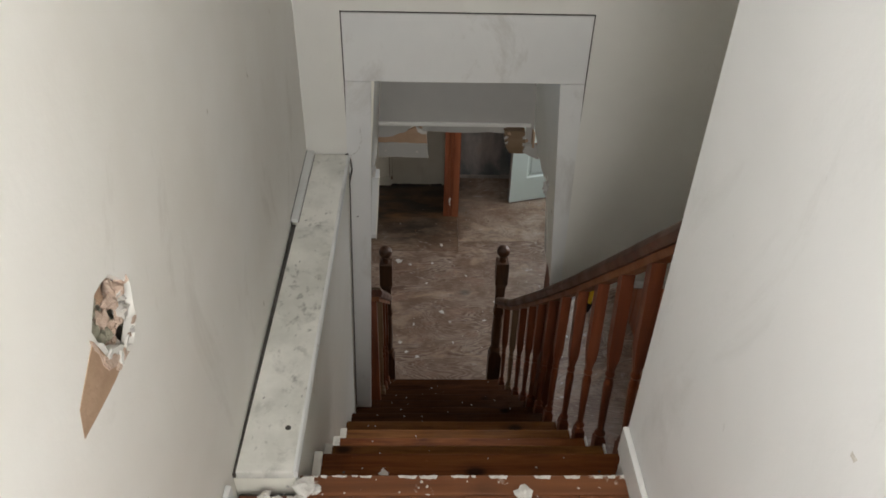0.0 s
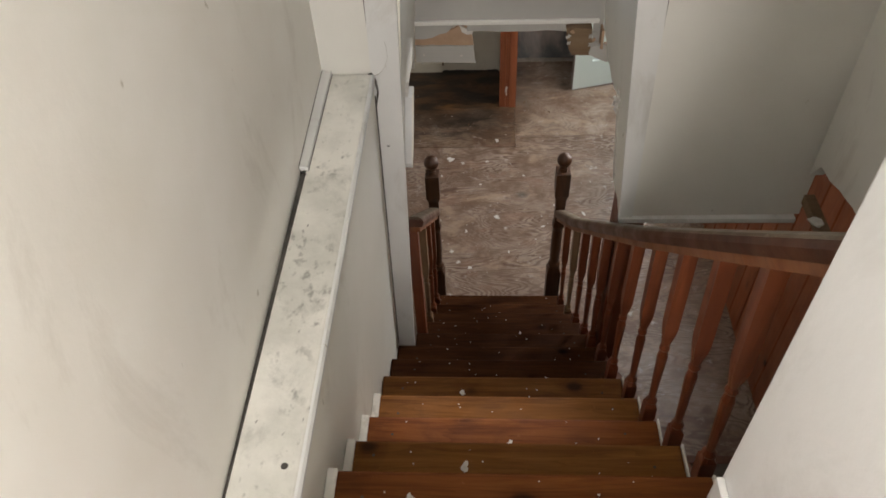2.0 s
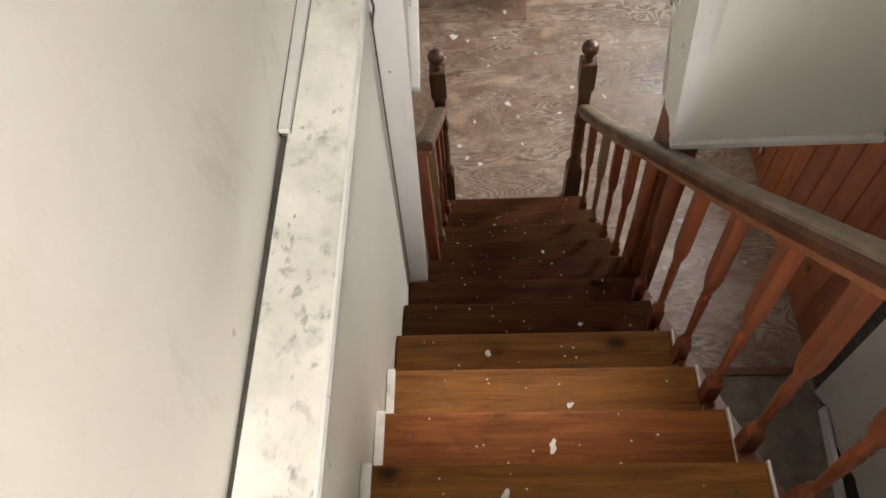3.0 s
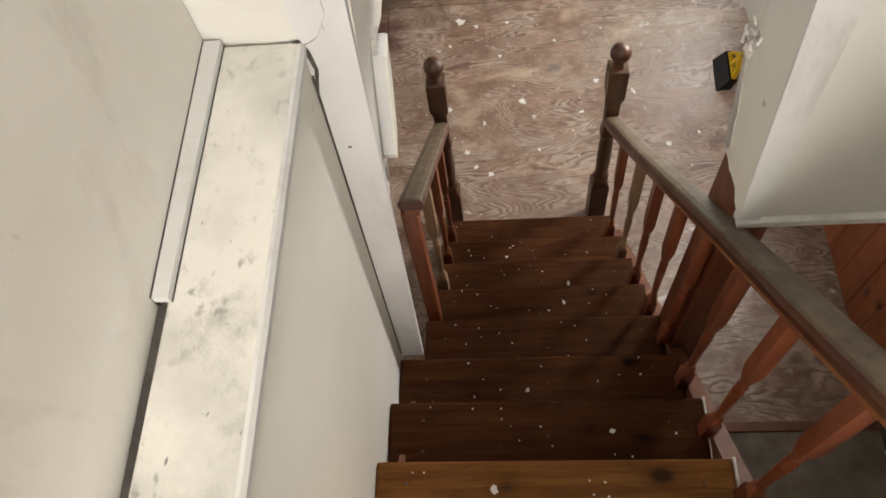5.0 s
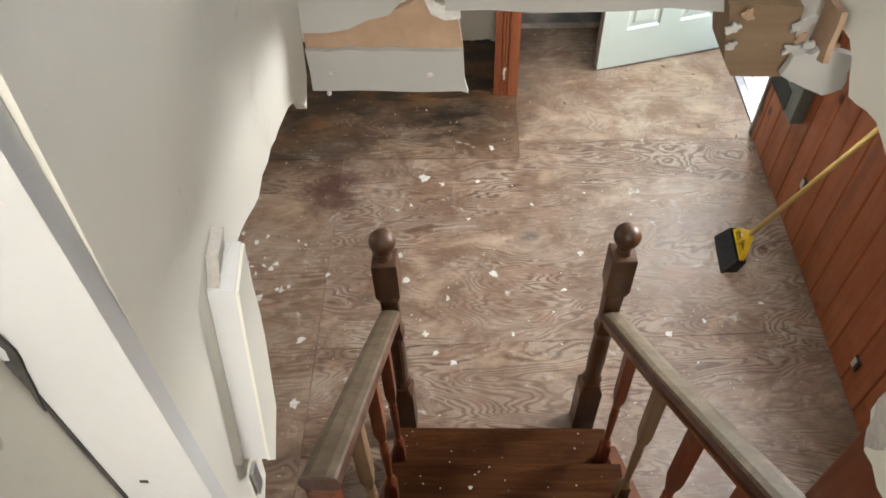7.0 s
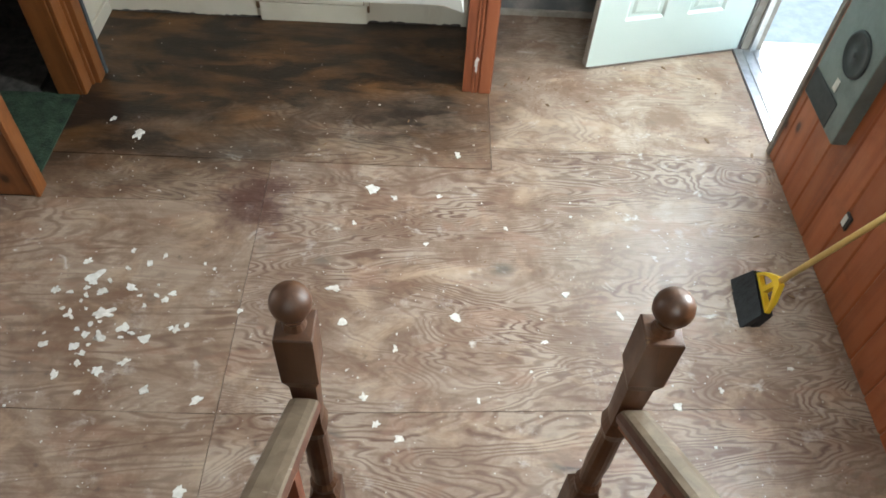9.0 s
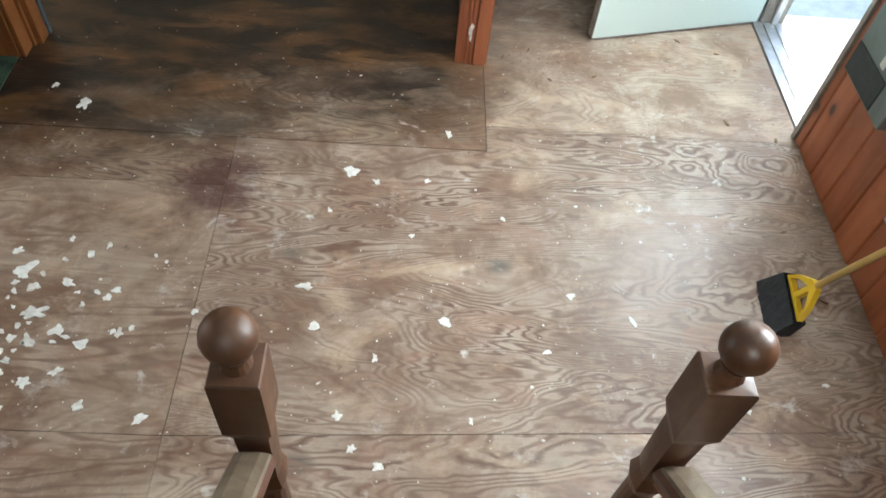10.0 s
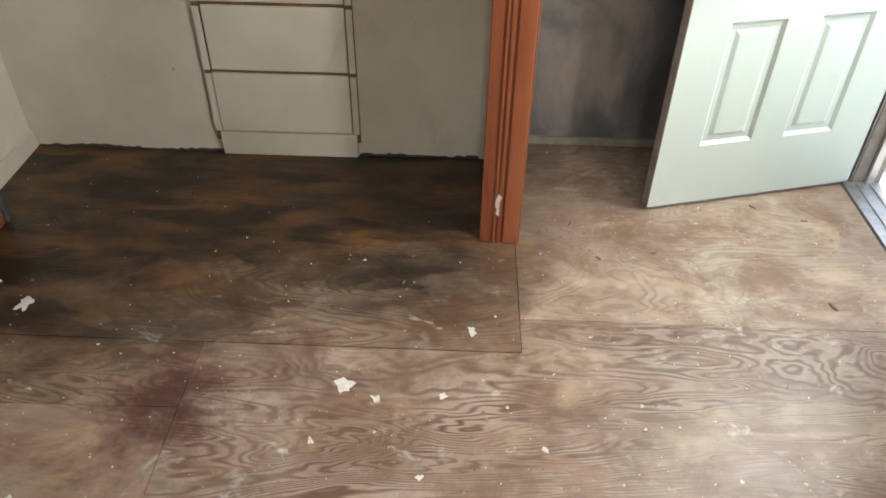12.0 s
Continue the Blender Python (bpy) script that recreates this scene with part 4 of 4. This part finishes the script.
part("core", box(0.405, 0.47, -0.984, -0.85, 0, 1.86), STRINGER_WOOD, stub)

# ---- pine panelling on the east wall ----
panelling = thing("wall_east_panelling", (1.44, 0.4, 0), "red knotty pine board panelling on the wall", "panelling", kind="structure")
y = -0.98
while y < 1.86:
    w = min(0.148, 1.872 - y) if y > -0.97 else 0.095
    board = [(1.454, y), (1.454, y + w), (1.440, y + w), (1.434, y + w - 0.007), (1.434, y + 0.007), (1.440, y)]
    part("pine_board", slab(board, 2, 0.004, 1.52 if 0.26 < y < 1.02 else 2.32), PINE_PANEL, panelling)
    y += w + 0.002
solid("trim_door_near", box(1.425, 1.61, 1.873, 1.90, 0, 2.07, 0.004), FRAME_GREY, "grey-brown door frame board", "trim", "structure")
solid("trim_door_head", box(1.44, 1.61, 1.90, 2.70, 2.04, 2.072, 0.004), FRAME_GREY, "grey-brown door frame head", "trim", "structure")
far_jamb = thing("door_frame", (1.53, 2.70, 0), "grey painted outer door frame with weatherstrip", "door frame")
part("jamb", box(1.50, 1.61, 2.692, 2.72, 0, 2.04, 0.004), FRAME_GREY, far_jamb)
part("stop", box(1.545, 1.575, 2.672, 2.6915, 0, 2.04, 0.003), ALUMINIUM, far_jamb, "pale weatherstrip")
part("casing", box(1.46, 1.4995, 2.70, 2.80, 0, 2.08, 0.004), FRAME_GREY, far_jamb)
sill = thing("door_sill", (1.53, 2.3, 0), "scuffed aluminium door threshold", "threshold")
part("plate", box(1.46, 1.62, 1.90, 2.69, -0.06, 0.008, 0.003), ALUMINIUM, sill)
for a in (1.505, 1.560):
    part("ridge", box(a, a + 0.010, 1.905, 2.67, 0.0085, 0.015, 0.002), ALUMINIUM, sill)

# ---- open door ----


def open_door():
    hinge, free = Vector((1.475, 2.682, 0.016)), Vector((0.638, 2.455, 0.016))
    along = (free - hinge).normalized()
    wide, high, thick = (free - hinge).length, 2.0, 0.042
    face = Vector((along.y, -along.x, 0))
    if face.y > 0:
        face = -face
    m = Matrix((( along.x, face.x, 0, hinge.x), (along.y, face.y, 0, hinge.y), (0, 0, 1, hinge.z), (0, 0, 0, 1)))
    door = thing("open_door", tuple(hinge), "open pale mint six-panel entry door", "door")

    def put(name, bm, mat, label="", parent=None, smooth=False):
        bmesh.ops.transform(bm, matrix=m, verts=bm.verts)
        return part(name, bm, mat, parent or door, label, smooth)

    cells = [(u, v0, v1) for v0, v1 in ((0.25, 0.71), (0.85, 1.43), (1.53, 1.83)) for u in ((0.17, 0.375), (0.505, 0.712))]
    holes = [[(u[0], a), (u[1], a), (u[1], b), (u[0], b)] for u, a, b in cells]
    put("leaf", slab([(0, 0), (wide, 0), (wide, high), (0, high)], 1, -thick, 0.0, holes), DOOR_PAINT)
    for (u0, u1), a, b in cells:
        bm = bmesh.new()
        rings = []
        for inset, d in ((0, 0.0), (0.012, -0.012), (0.030, -0.012), (0.045, -0.004)):
            rings.append([bm.verts.new(p) for p in ((u0 + inset, d, a + inset), (u1 - inset, d, a + inset), (u1 - inset, d, b - inset), (u0 + inset, d, b - inset))])
        back = [bm.verts.new((p.co.x, -thick, p.co.z)) for p in rings[0]]
        for p, q in zip(rings, rings[1:]):
            for i in range(4):
                bm.faces.new((p[i], p[i - 1], q[i - 1], q[i]))
        bm.faces.new(rings[-1])
        for i in range(4):
            bm.faces.new((rings[0][i], rings[0][i - 1], back[i - 1], back[i]))
        bm.faces.new(back)
        put("panel", bm, DOOR_PAINT)
    put("edge_wear", box(wide, wide + 0.003, -thick, 0, 0, high), FRAME_GREY, "dark worn door edge")
    put("sweep_strip", box(0.02, wide - 0.02, -thick * 0.8, -0.004, -0.013, 0.0), FRAME_GREY, "dark worn sweep under the door")
    knob = turned((0, 0, 0), [(0.0, 0.032, 1), (0.006, 0.030, 1), (0.010, 0.013, 1), (0.03, 0.012, 1), (0.038, 0.024, 1), (0.052, 0.029, 1), (0.064, 0.024, 1), (0.069, 0.010, 1)], 18)
    bmesh.ops.transform(knob, matrix=Matrix.Translation((wide - 0.065, 0, 0.855)) @ Matrix.Rotation(-math.pi / 2, 4, "X"), verts=knob.verts)
    put("knob", knob, CHROME, "round chrome knob", None, True)
    bolt = turned((0, 0, 0), [(0.0, 0.030, 1), (0.012, 0.028, 1), (0.018, 0.018, 1), (0.03, 0.016, 1)], 18)
    bmesh.ops.transform(bolt, matrix=Matrix.Translation((wide - 0.065, 0, 0.995)) @ Matrix.Rotation(-math.pi / 2, 4, "X"), verts=bolt.verts)
    put("deadbolt", bolt, CHROME, "chrome deadbolt", None, True)
    return door


open_door()

# ---- post and jambs ----
post = thing("wall_end_post", (0.08, 2.28, 0), "red stained fluted post at a wall's end", "post")
part("face", box(0.004, 0.144, 2.236, 2.262, 0, 2.33, 0.003), POST_WOOD, post)
for a, b in ((0.048, 0.058), (0.063, 0.075), (0.084, 0.138)):
    part("bead", box(a, b, 2.228, 2.2355, 0, 2.33, 0.003), POST_WOOD, post)
part("side", box(0.010, 0.140, 2.2625, 2.33, 0, 2.33, 0.003), POST_WOOD, post)
part("paint_edge", box(0.1405, 0.1445, 2.263, 2.33, 0, 2.33), CHIP, post, "pale paint line on the post's edge")
part("paint_chip", slab(jag([(0.055, 0.13), (0.068, 0.12), (0.066, 0.17), (0.073, 0.20), (0.060, 0.215), (0.052, 0.19)], 0.01, 0.004, 77, True), 1, 2.2265, 2.2279), CHIP, post, "chipped pale paint mark")

jamb = thing("doorway_jamb_far", (-1.78, 2.17, 0), "orange varnished jamb and casing of a dark doorway", "door jamb")
part("jamb_board", box(-1.90, -1.79, 2.085, 2.115, 0, 2.33, 0.003), JAMB_WOOD, jamb)
part("casing_board", box(-1.789, -1.768, 2.09, 2.165, 0, 2.33, 0.004), JAMB_WOOD, jamb)
part("outer_bead", box(-1.775, -1.755, 2.166, 2.18, 0, 2.33, 0.003), JAMB_WOOD, jamb)
part("backing", box(-1.90, -1.73, 2.181, 2.252, 0, 2.33, 0.003), JAMB_WOOD, jamb)
part("dark_strip", box(-1.90, -1.722, 2.2525, 2.274, 0, 2.33, 0.003), DARK_STRIP, jamb, "blue-black strip")
near = thing("doorway_jamb_near", (-1.82, 1.48, 0), "orange varnished corner casing of a dark doorway", "door jamb")
part("jamb_board", box(-1.90, -1.772, 1.452, 1.52, 0, 2.33, 0.003), JAMB_WOOD, near)
part("corner_board", box(-1.771, -1.752, 1.425, 1.50, 0, 2.33, 0.004), JAMB_WOOD, near)
lining = thing("wall_west_lining", (-2.6, 1.44, 0), "orange varnished pine lining on the side wall", "panelling", kind="structure")
for i in range(13):
    b = -1.774 - i * 0.142
    part("pine_board", box(b - 0.140, b, 1.431, 1.4515, 0.003, 2.33, 0.004), JAMB_WOOD, lining)

# ---- built-in drawers ----
drawers = thing("built_in_drawers", (-0.755, 2.78, 0), "column of cream painted built-in drawer fronts", "drawers")
part("recess", box(-1.080, -0.486, 2.778, 2.7845, 0.062, 2.20), LEAF, drawers, "dark gaps between the drawers")
for i in range(7):
    a = 0.112 + i * 0.268
    part("drawer_front", box(-1.047 + 0.004 * (i % 2), -0.517, 2.764, 2.7775, a, a + 0.253, 0.003), BACK_PAINT, drawers)
    part("stile", box(-1.078, -1.0520, 2.768, 2.7775, a - 0.004, a + 0.246, 0.002), BACK_PAINT, drawers)
    part("stile", box(-0.5120, -0.488, 2.768, 2.7775, a - 0.004, a + 0.246, 0.002), BACK_PAINT, drawers)
part("plinth", box(-1.06, -0.50, 2.764, 2.7845, 0.0, 0.104, 0.004), BACK_PAINT, drawers, "water-stained plinth")

# ---- meter box on the panelling ----
meter = thing("wall_heater_plate", (1.41, 1.6, 0.46), "grey-green enamel wall box with a round dial", "wall box")
part("case", box(1.372, 1.434, 1.432, 1.762, 0.462, 1.06, 0.006), BOX_GREY, meter)
part("lower_plate", box(1.368, 1.3715, 1.52, 1.755, 0.47, 0.585, 0.001), BOX_DARK, meter, "dark lower plate")
dial = turned((0, 0, 0), [(0.0, 0.088, 1), (0.008, 0.085, 1), (0.010, 0.075, 1), (0.004, 0.070, 1), (0.006, 0.012, 1), (0.014, 0.010, 1)], 28)
bmesh.ops.transform(dial, matrix=Matrix.Translation((1.3719, 1.565, 0.775)) @ Matrix.Rotation(-math.pi / 2, 4, "Y"), verts=dial.verts)
part("dial", dial, BOX_DARK, meter, "dark round dial", True)
part("tag", box(1.3685, 1.3715, 1.57, 1.60, 0.60, 0.65, 0.001), CHIP, meter, "torn pale tag")
for yy, zz in ((1.19, 0.30), (0.30, 0.17)):
    sock = thing("wall_socket", (1.432, yy, zz), "small dark socket with a pale face on the panelling", "socket")
    part("plate", box(1.424, 1.4335, yy - 0.022, yy + 0.022, zz - 0.032, zz + 0.032, 0.003), BRASS, sock)
    part("face", box(1.4205, 1.4235, yy - 0.006, yy + 0.017, zz - 0.024, zz + 0.024, 0.001), CHIP, sock, "pale face")

# ---- broom ----
broom = thing("broom", (1.10, 0.96, 0), "black-bristled broom with yellow frame leaning on the panelling", "broom")
foot, tip = Vector((1.150, 0.985, 0.155)), Vector((1.405, 0.80, 1.10))
axis = (tip - foot).normalized()
rod = bmesh.new()
bmesh.ops.create_cone(rod, cap_ends=True, segments=12, radius1=0.0115, radius2=0.0115, depth=(tip - foot).length + 0.02)
bmesh.ops.transform(rod, matrix=Matrix.Translation((foot + tip) / 2) @ axis.to_track_quat("Z", "Y").to_matrix().to_4x4(), verts=rod.verts)
part("handle", rod, HANDLE_YELLOW, broom, "pale yellow handle", True)
side_way = Vector((0.05, -1, 0.0)).normalized()
side_way = (side_way - axis * side_way.dot(axis)).normalized()
thin = axis.cross(side_way).normalized()
BM = Matrix((( side_way.x, thin.x, axis.x, foot.x), (side_way.y, thin.y, axis.y, foot.y), (side_way.z, thin.z, axis.z, foot.z), (0, 0, 0, 1)))


def broom_piece(name, outline, t0, t1, mat, label, holes=()):
    bm = slab(outline, 1, t0, t1, holes)
    bmesh.ops.transform(bm, matrix=BM, verts=bm.verts)
    return part(name, bm, mat, broom, label)


broom_piece("frame", [(-0.080, -0.062), (0.088, -0.062), (0.066, -0.016), (0.018, 0.040), (-0.018, 0.040), (-0.062, -0.016)], -0.012, 0.012, YELLOW, "yellow plastic head frame",
            [[(-0.064, -0.052), (-0.008, -0.052), (-0.010, 0.012), (-0.050, -0.018)], [(0.008, -0.052), (0.071, -0.052), (0.054, -0.018), (0.010, 0.012)]])
tuft = bmesh.new()
rng = random.Random(90)
for i in range(22):
    for j in range(4):
        u = -0.082 + 0.170 * i / 21
        v = -0.018 + 0.036 * j / 3
        top = Vector((u, v, -0.0625))
        end = Vector((u * 1.22 + 0.012 + rng.uniform(-0.004, 0.004), v * 1.8, -0.172 - 0.045 * i / 21 + rng.uniform(-0.006, 0.006)))
        ring = []
        for p, w in ((top, 0.0065), (end, 0.008)):
            ring.append([tuft.verts.new(p + Vector((w * c, w * s, 0))) for c, s in ((1, 1), (-1, 1), (-1, -1), (1, -1))])
        for q in range(4):
            tuft.faces.new((ring[0][q], ring[0][q - 1], ring[1][q - 1], ring[1][q]))
        tuft.faces.new(ring[1])
bmesh.ops.transform(tuft, matrix=BM, verts=tuft.verts)
for v in tuft.verts:
    v.co.z = max(v.co.z, 0.001)
part("bristles", tuft, BRISTLE, broom, "black bristles")

# ---- plywood sheets ----
SHEETS = [[(-0.84, 0.47), (1.452, 0.57), (1.452, 1.845), (0.132, 1.845), (0.132, 1.698), (-0.84, 1.698)], [(-1.80, 1.70), (-0.84, 1.70), (0.132, 1.70), (0.132, 2.784), (-1.868, 2.784), (-1.868, 2.277), (-1.80, 2.277)], [(-1.80, 1.432), (-0.84, 1.446), (-0.84, 1.698), (-1.80, 1.698)],
          [(0.132, 1.845), (1.455, 1.845), (1.455, 2.934), (0.132, 2.934)], [(-2.06, 0.47), (-0.84, 0.47), (-0.84, 1.446), (-1.80, 1.432), (-2.06, 1.428)], [(-0.84, -0.99), (1.452, -0.985), (1.452, 0.57), (-0.84, 0.47)],
          [(-2.06, -0.99), (-0.84, -0.99), (-0.84, 0.47), (-2.06, 0.47)], [(-3.6, -0.99), (-2.06, -0.99), (-2.06, 1.43), (-3.6, 1.43)], [(-3.6, -2.6), (0.43, -2.6), (0.43, -0.99), (-3.6, -0.99)]]
for i, sheet in enumerate(SHEETS):
    mx, my = sum(p[0] for p in sheet) / len(sheet), sum(p[1] for p in sheet) / len(sheet)
    edge = [(x + math.copysign(0.0011, mx - x), yy + math.copysign(0.0011, my - yy)) for x, yy in sheet]
    part("plywood_sheet", slab(edge, 2, -0.023, 0.0), PLYWOOD_WORN if i in (1, 2) else (PLYWOOD_PLAIN if i == 3 else (PLYWOOD_CALM if i in (4, 6) else PLYWOOD)), floor)

# ---- debris ----
SPOTS = [(-0.388, 1.549, 0.030), (-1.459, 1.836, 0.032), (-1.60, 1.93, 0.014), (-0.10, 1.52, 0.013), (-0.03, 0.896, 0.020), (-0.497, 1.011, 0.024), (-0.451, 0.858, 0.018), (-1.412, 1.024, 0.032), (-1.328, 0.86, 0.036),
         (-1.39, 0.715, 0.022), (-1.153, 0.755, 0.02), (-1.313, 0.76, 0.024), (-1.197, 0.659, 0.02), (-1.259, 0.981, 0.022), (-1.536, 0.958, 0.018), (-0.917, 0.519, 0.022), (-1.12, 0.93, 0.014), (-1.05, 0.80, 0.016),
         (-1.46, 1.10, 0.016), (-1.22, 1.10, 0.018), (-1.17, 1.14, 0.012), (-1.10, 0.96, 0.015), (-1.30, 1.16, 0.012), (-1.36, 0.96, 0.02), (-1.45, 0.85, 0.018), (-1.24, 0.80, 0.022), (-1.50, 0.72, 0.016), (-1.28, 0.62, 0.02),
         (-1.42, 0.60, 0.018), (-1.10, 0.55, 0.016), (-0.30, 0.45, 0.013), (-0.22, 0.40, 0.015), (0.40, 1.02, 0.014), (0.60, 0.93, 0.018), (0.92, 0.62, 0.013), (-0.02, 1.78, 0.016), (-0.35, 0.55, 0.014), (1.20, 0.72, 0.012),
         (-0.62, 0.30, 0.02), (-0.9, 0.2, 0.022), (0.75, 0.55, 0.016), (-0.25, 0.75, 0.013), (0.30, 0.80, 0.012), (-0.45, 1.35, 0.012), (-0.29, 1.50, 0.012), (0.05, 0.55, 0.012), (-0.15, 1.25, 0.01), (0.18, 1.35, 0.011)]
rng = random.Random(55)
SPOTS += [(rng.gauss(-1.3, 0.16), rng.gauss(0.86, 0.17), rng.uniform(0.006, 0.014)) for _ in range(34)]
for i, (x, yy, s) in enumerate(SPOTS):
    solid("paint_chip", flake((x, yy, 0.0), s * 1.15, 200 + i, 0.002 + 0.001 * (i % 3)), (CHIP, CHIP, CRUMB)[i % 3], "white flake of paint or plaster on the plywood", "debris", group="plaster flakes on the floor")
for i, (x, k, s) in enumerate([(-0.28, 12, 0.016), (-0.06, 12, 0.012), (0.10, 12, 0.02), (-0.17, 11, 0.014), (-0.05, 10, 0.016), (0.02, 9, 0.011), (-0.2, 8, 0.012), (0.12, 7, 0.009), (-0.1, 6, 0.009), (0.06, 4, 0.01), (-0.15, 2, 0.008), (0.1, 3, 0.012)]):
    solid("paint_chip", flake((x, STEP_Y[k] - 0.07 - 0.02 * (i % 3), RISE * k), s, 300 + i, 0.003), CHIP, "white flake of paint on a wooden tread", "debris", group="plaster flakes on the stair")
for i, (x, yy, s) in enumerate([(-0.50, -2.52, 0.016), (-0.445, -2.485, 0.026), (-0.55, -2.56, 0.018), (-0.42, -2.49, 0.013), (-0.53, -2.62, 0.015), (-0.36, -2.55, 0.012), (0.05, -2.50, 0.02), (0.15, -2.56, 0.012), (-0.2, -2.58, 0.012)]):
    solid("plaster_lump", lump((x, yy, TOP), s, 330 + i, 0.45, 2), CHIP, "crumbled white plaster lump on the landing", "debris", group="plaster lumps on the landing")
rng = random.Random(61)
for i in range(26):
    x = rng.uniform(-0.585, -0.44)
    solid("plaster_lump", lump((x, -2.50 - rng.uniform(0.0, 0.11), TOP + 0.0015), rng.uniform(0.006, 0.017), 360 + i, 0.5, 2), (CHIP, CRUMB)[i % 2], "crumbled white plaster lump on the landing", "debris", group="plaster lumps on the landing")
crust = bmesh.new()
x = -0.45
while x < 0.28:
    run, deep = rng.uniform(0.008, 0.055), rng.uniform(0.003, 0.011)
    strip = jag([(x, -2.4485), (x + run, -2.4485), (x + run * 0.9, -2.4485 - deep), (x + run * 0.1, -2.4485 - deep * rng.uniform(0.4, 1.0))], 0.006, 0.0016, 700 + int(x * 1000) + 500, True)
    slab(strip, 2, TOP + 0.0008, TOP + 0.0022, bm=crust)
    x += run + rng.choice((0.004, 0.01, 0.03, 0.06))
for i in range(60):
    absorb(crust, flake((rng.uniform(-0.58, 0.28), -2.455 - abs(rng.gauss(0, 0.10)), TOP + 0.0008), rng.uniform(0.0015, 0.005), 800 + i, 0.0012))
solid("paint_crust", crust, CHIP, "white paint crust flaking off the landing edge", "debris", "stuff")
crumbs = bmesh.new()
rng = random.Random(17)
for i in range(850):
    x, yy = rng.uniform(-2.0, 1.40), min(rng.uniform(-0.2, 2.7), rng.uniform(-0.2, 2.7) + 0.5)
    if -0.5 < x < 0.42 and yy < 0.2:
        continue
    absorb(crumbs, lump((x, yy, 0.0), rng.uniform(0.0012, 0.0034) * (2.2 if rng.random() < 0.08 else 1), 1000 + i, 0.4))
solid("floor_crumbs", crumbs, CRUMB, "fine white plaster crumbs over the plywood", "debris", "stuff")
step_crumbs = bmesh.new()
for i in range(160):
    k = rng.randint(1, 12)
    absorb(step_crumbs, lump((rng.uniform(-0.42, 0.3), rng.uniform(STEP_Y[k + 1] + 0.02, STEP_Y[k] - 0.01), RISE * k), rng.uniform(0.0015, 0.004), 3000 + i, 0.4))
solid("stair_crumbs", step_crumbs, CRUMB, "fine white plaster crumbs on the treads", "debris", "stuff")
litter = bmesh.new()
for i in range(170):
    a = rng.random()
    x, yy = (rng.gauss(0.30, 0.22), rng.gauss(2.27, 0.05)) if a < 0.35 else ((1.40 - abs(rng.gauss(0, 0.06)), rng.uniform(0.1, 1.85)) if a < 0.6 else (rng.uniform(-0.2, 1.4), rng.uniform(0.6, 2.4)))
    absorb(litter, lump((x, yy, 0.0), rng.uniform(0.0018, 0.0052), 4000 + i, 0.3))
solid("leaf_litter", litter, LEAF, "brown dry leaf bits and grit on the plywood", "debris", "stuff")

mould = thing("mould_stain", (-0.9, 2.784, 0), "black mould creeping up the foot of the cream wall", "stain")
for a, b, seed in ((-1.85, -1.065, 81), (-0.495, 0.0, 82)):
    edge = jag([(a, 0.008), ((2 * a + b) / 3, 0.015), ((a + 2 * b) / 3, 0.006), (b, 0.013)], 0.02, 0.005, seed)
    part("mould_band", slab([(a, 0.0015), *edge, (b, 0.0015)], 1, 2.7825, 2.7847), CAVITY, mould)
board = thing("loose_trim_board", (1.40, -1.7, 0), "loose white painted trim lying by the wall", "board")
part("plank", absorb(bmesh.new(), box(-0.012, 0.012, -0.5, 0.5, 0.0, 0.07, 0.003), pose(1.40, -1.72, 0.0065, 0, 0, -4)), TRIM_PAINT, board)
rag_sheet = thing("torn_wall_lining", (1.44, -1.8, 0.3), "ragged white wall lining torn off above the floor", "wall damage")
part("lining", slab(jag([(-2.6, 0.16), (-2.0, 0.12), (-1.6, 0.19), (-1.42, 0.10), (-1.25, 0.13), (-1.16, 0.04), (-1.125, 0.02)], 0.05, 0.012, 84) + [(-1.12, 2.0), (-2.6, 2.0)], 0, 1.425, 1.4545), WALL_GREY, rag_sheet)
part("dark_void", box(1.445, 1.4545, -2.6, -1.13, 0.007, 0.148), CAVITY, rag_sheet, "dark gap below the lining")
for i, (x, yy, s) in enumerate([(1.16, 1.95, 0.022), (1.35, 1.86, 0.02), (0.34, 2.36, 0.014), (0.62, 2.20, 0.013), (0.22, 2.30, 0.016), (0.42, 2.16, 0.012), (1.05, 2.50, 0.016), (1.22, 2.42, 0.013), (0.90, 1.60, 0.011), (1.24, 1.36, 0.016), (1.30, 1.05, 0.014), (0.10, 1.95, 0.012), (-0.25, 2.0, 0.010), (-0.62, 1.82, 0.012)]):
    solid("dry_leaf", flake((x, yy, 0.0), s, 600 + i, 0.004, 0.5), LEAF, "curled dry brown leaf on the plywood", "leaf", group="dry leaves on the floor")
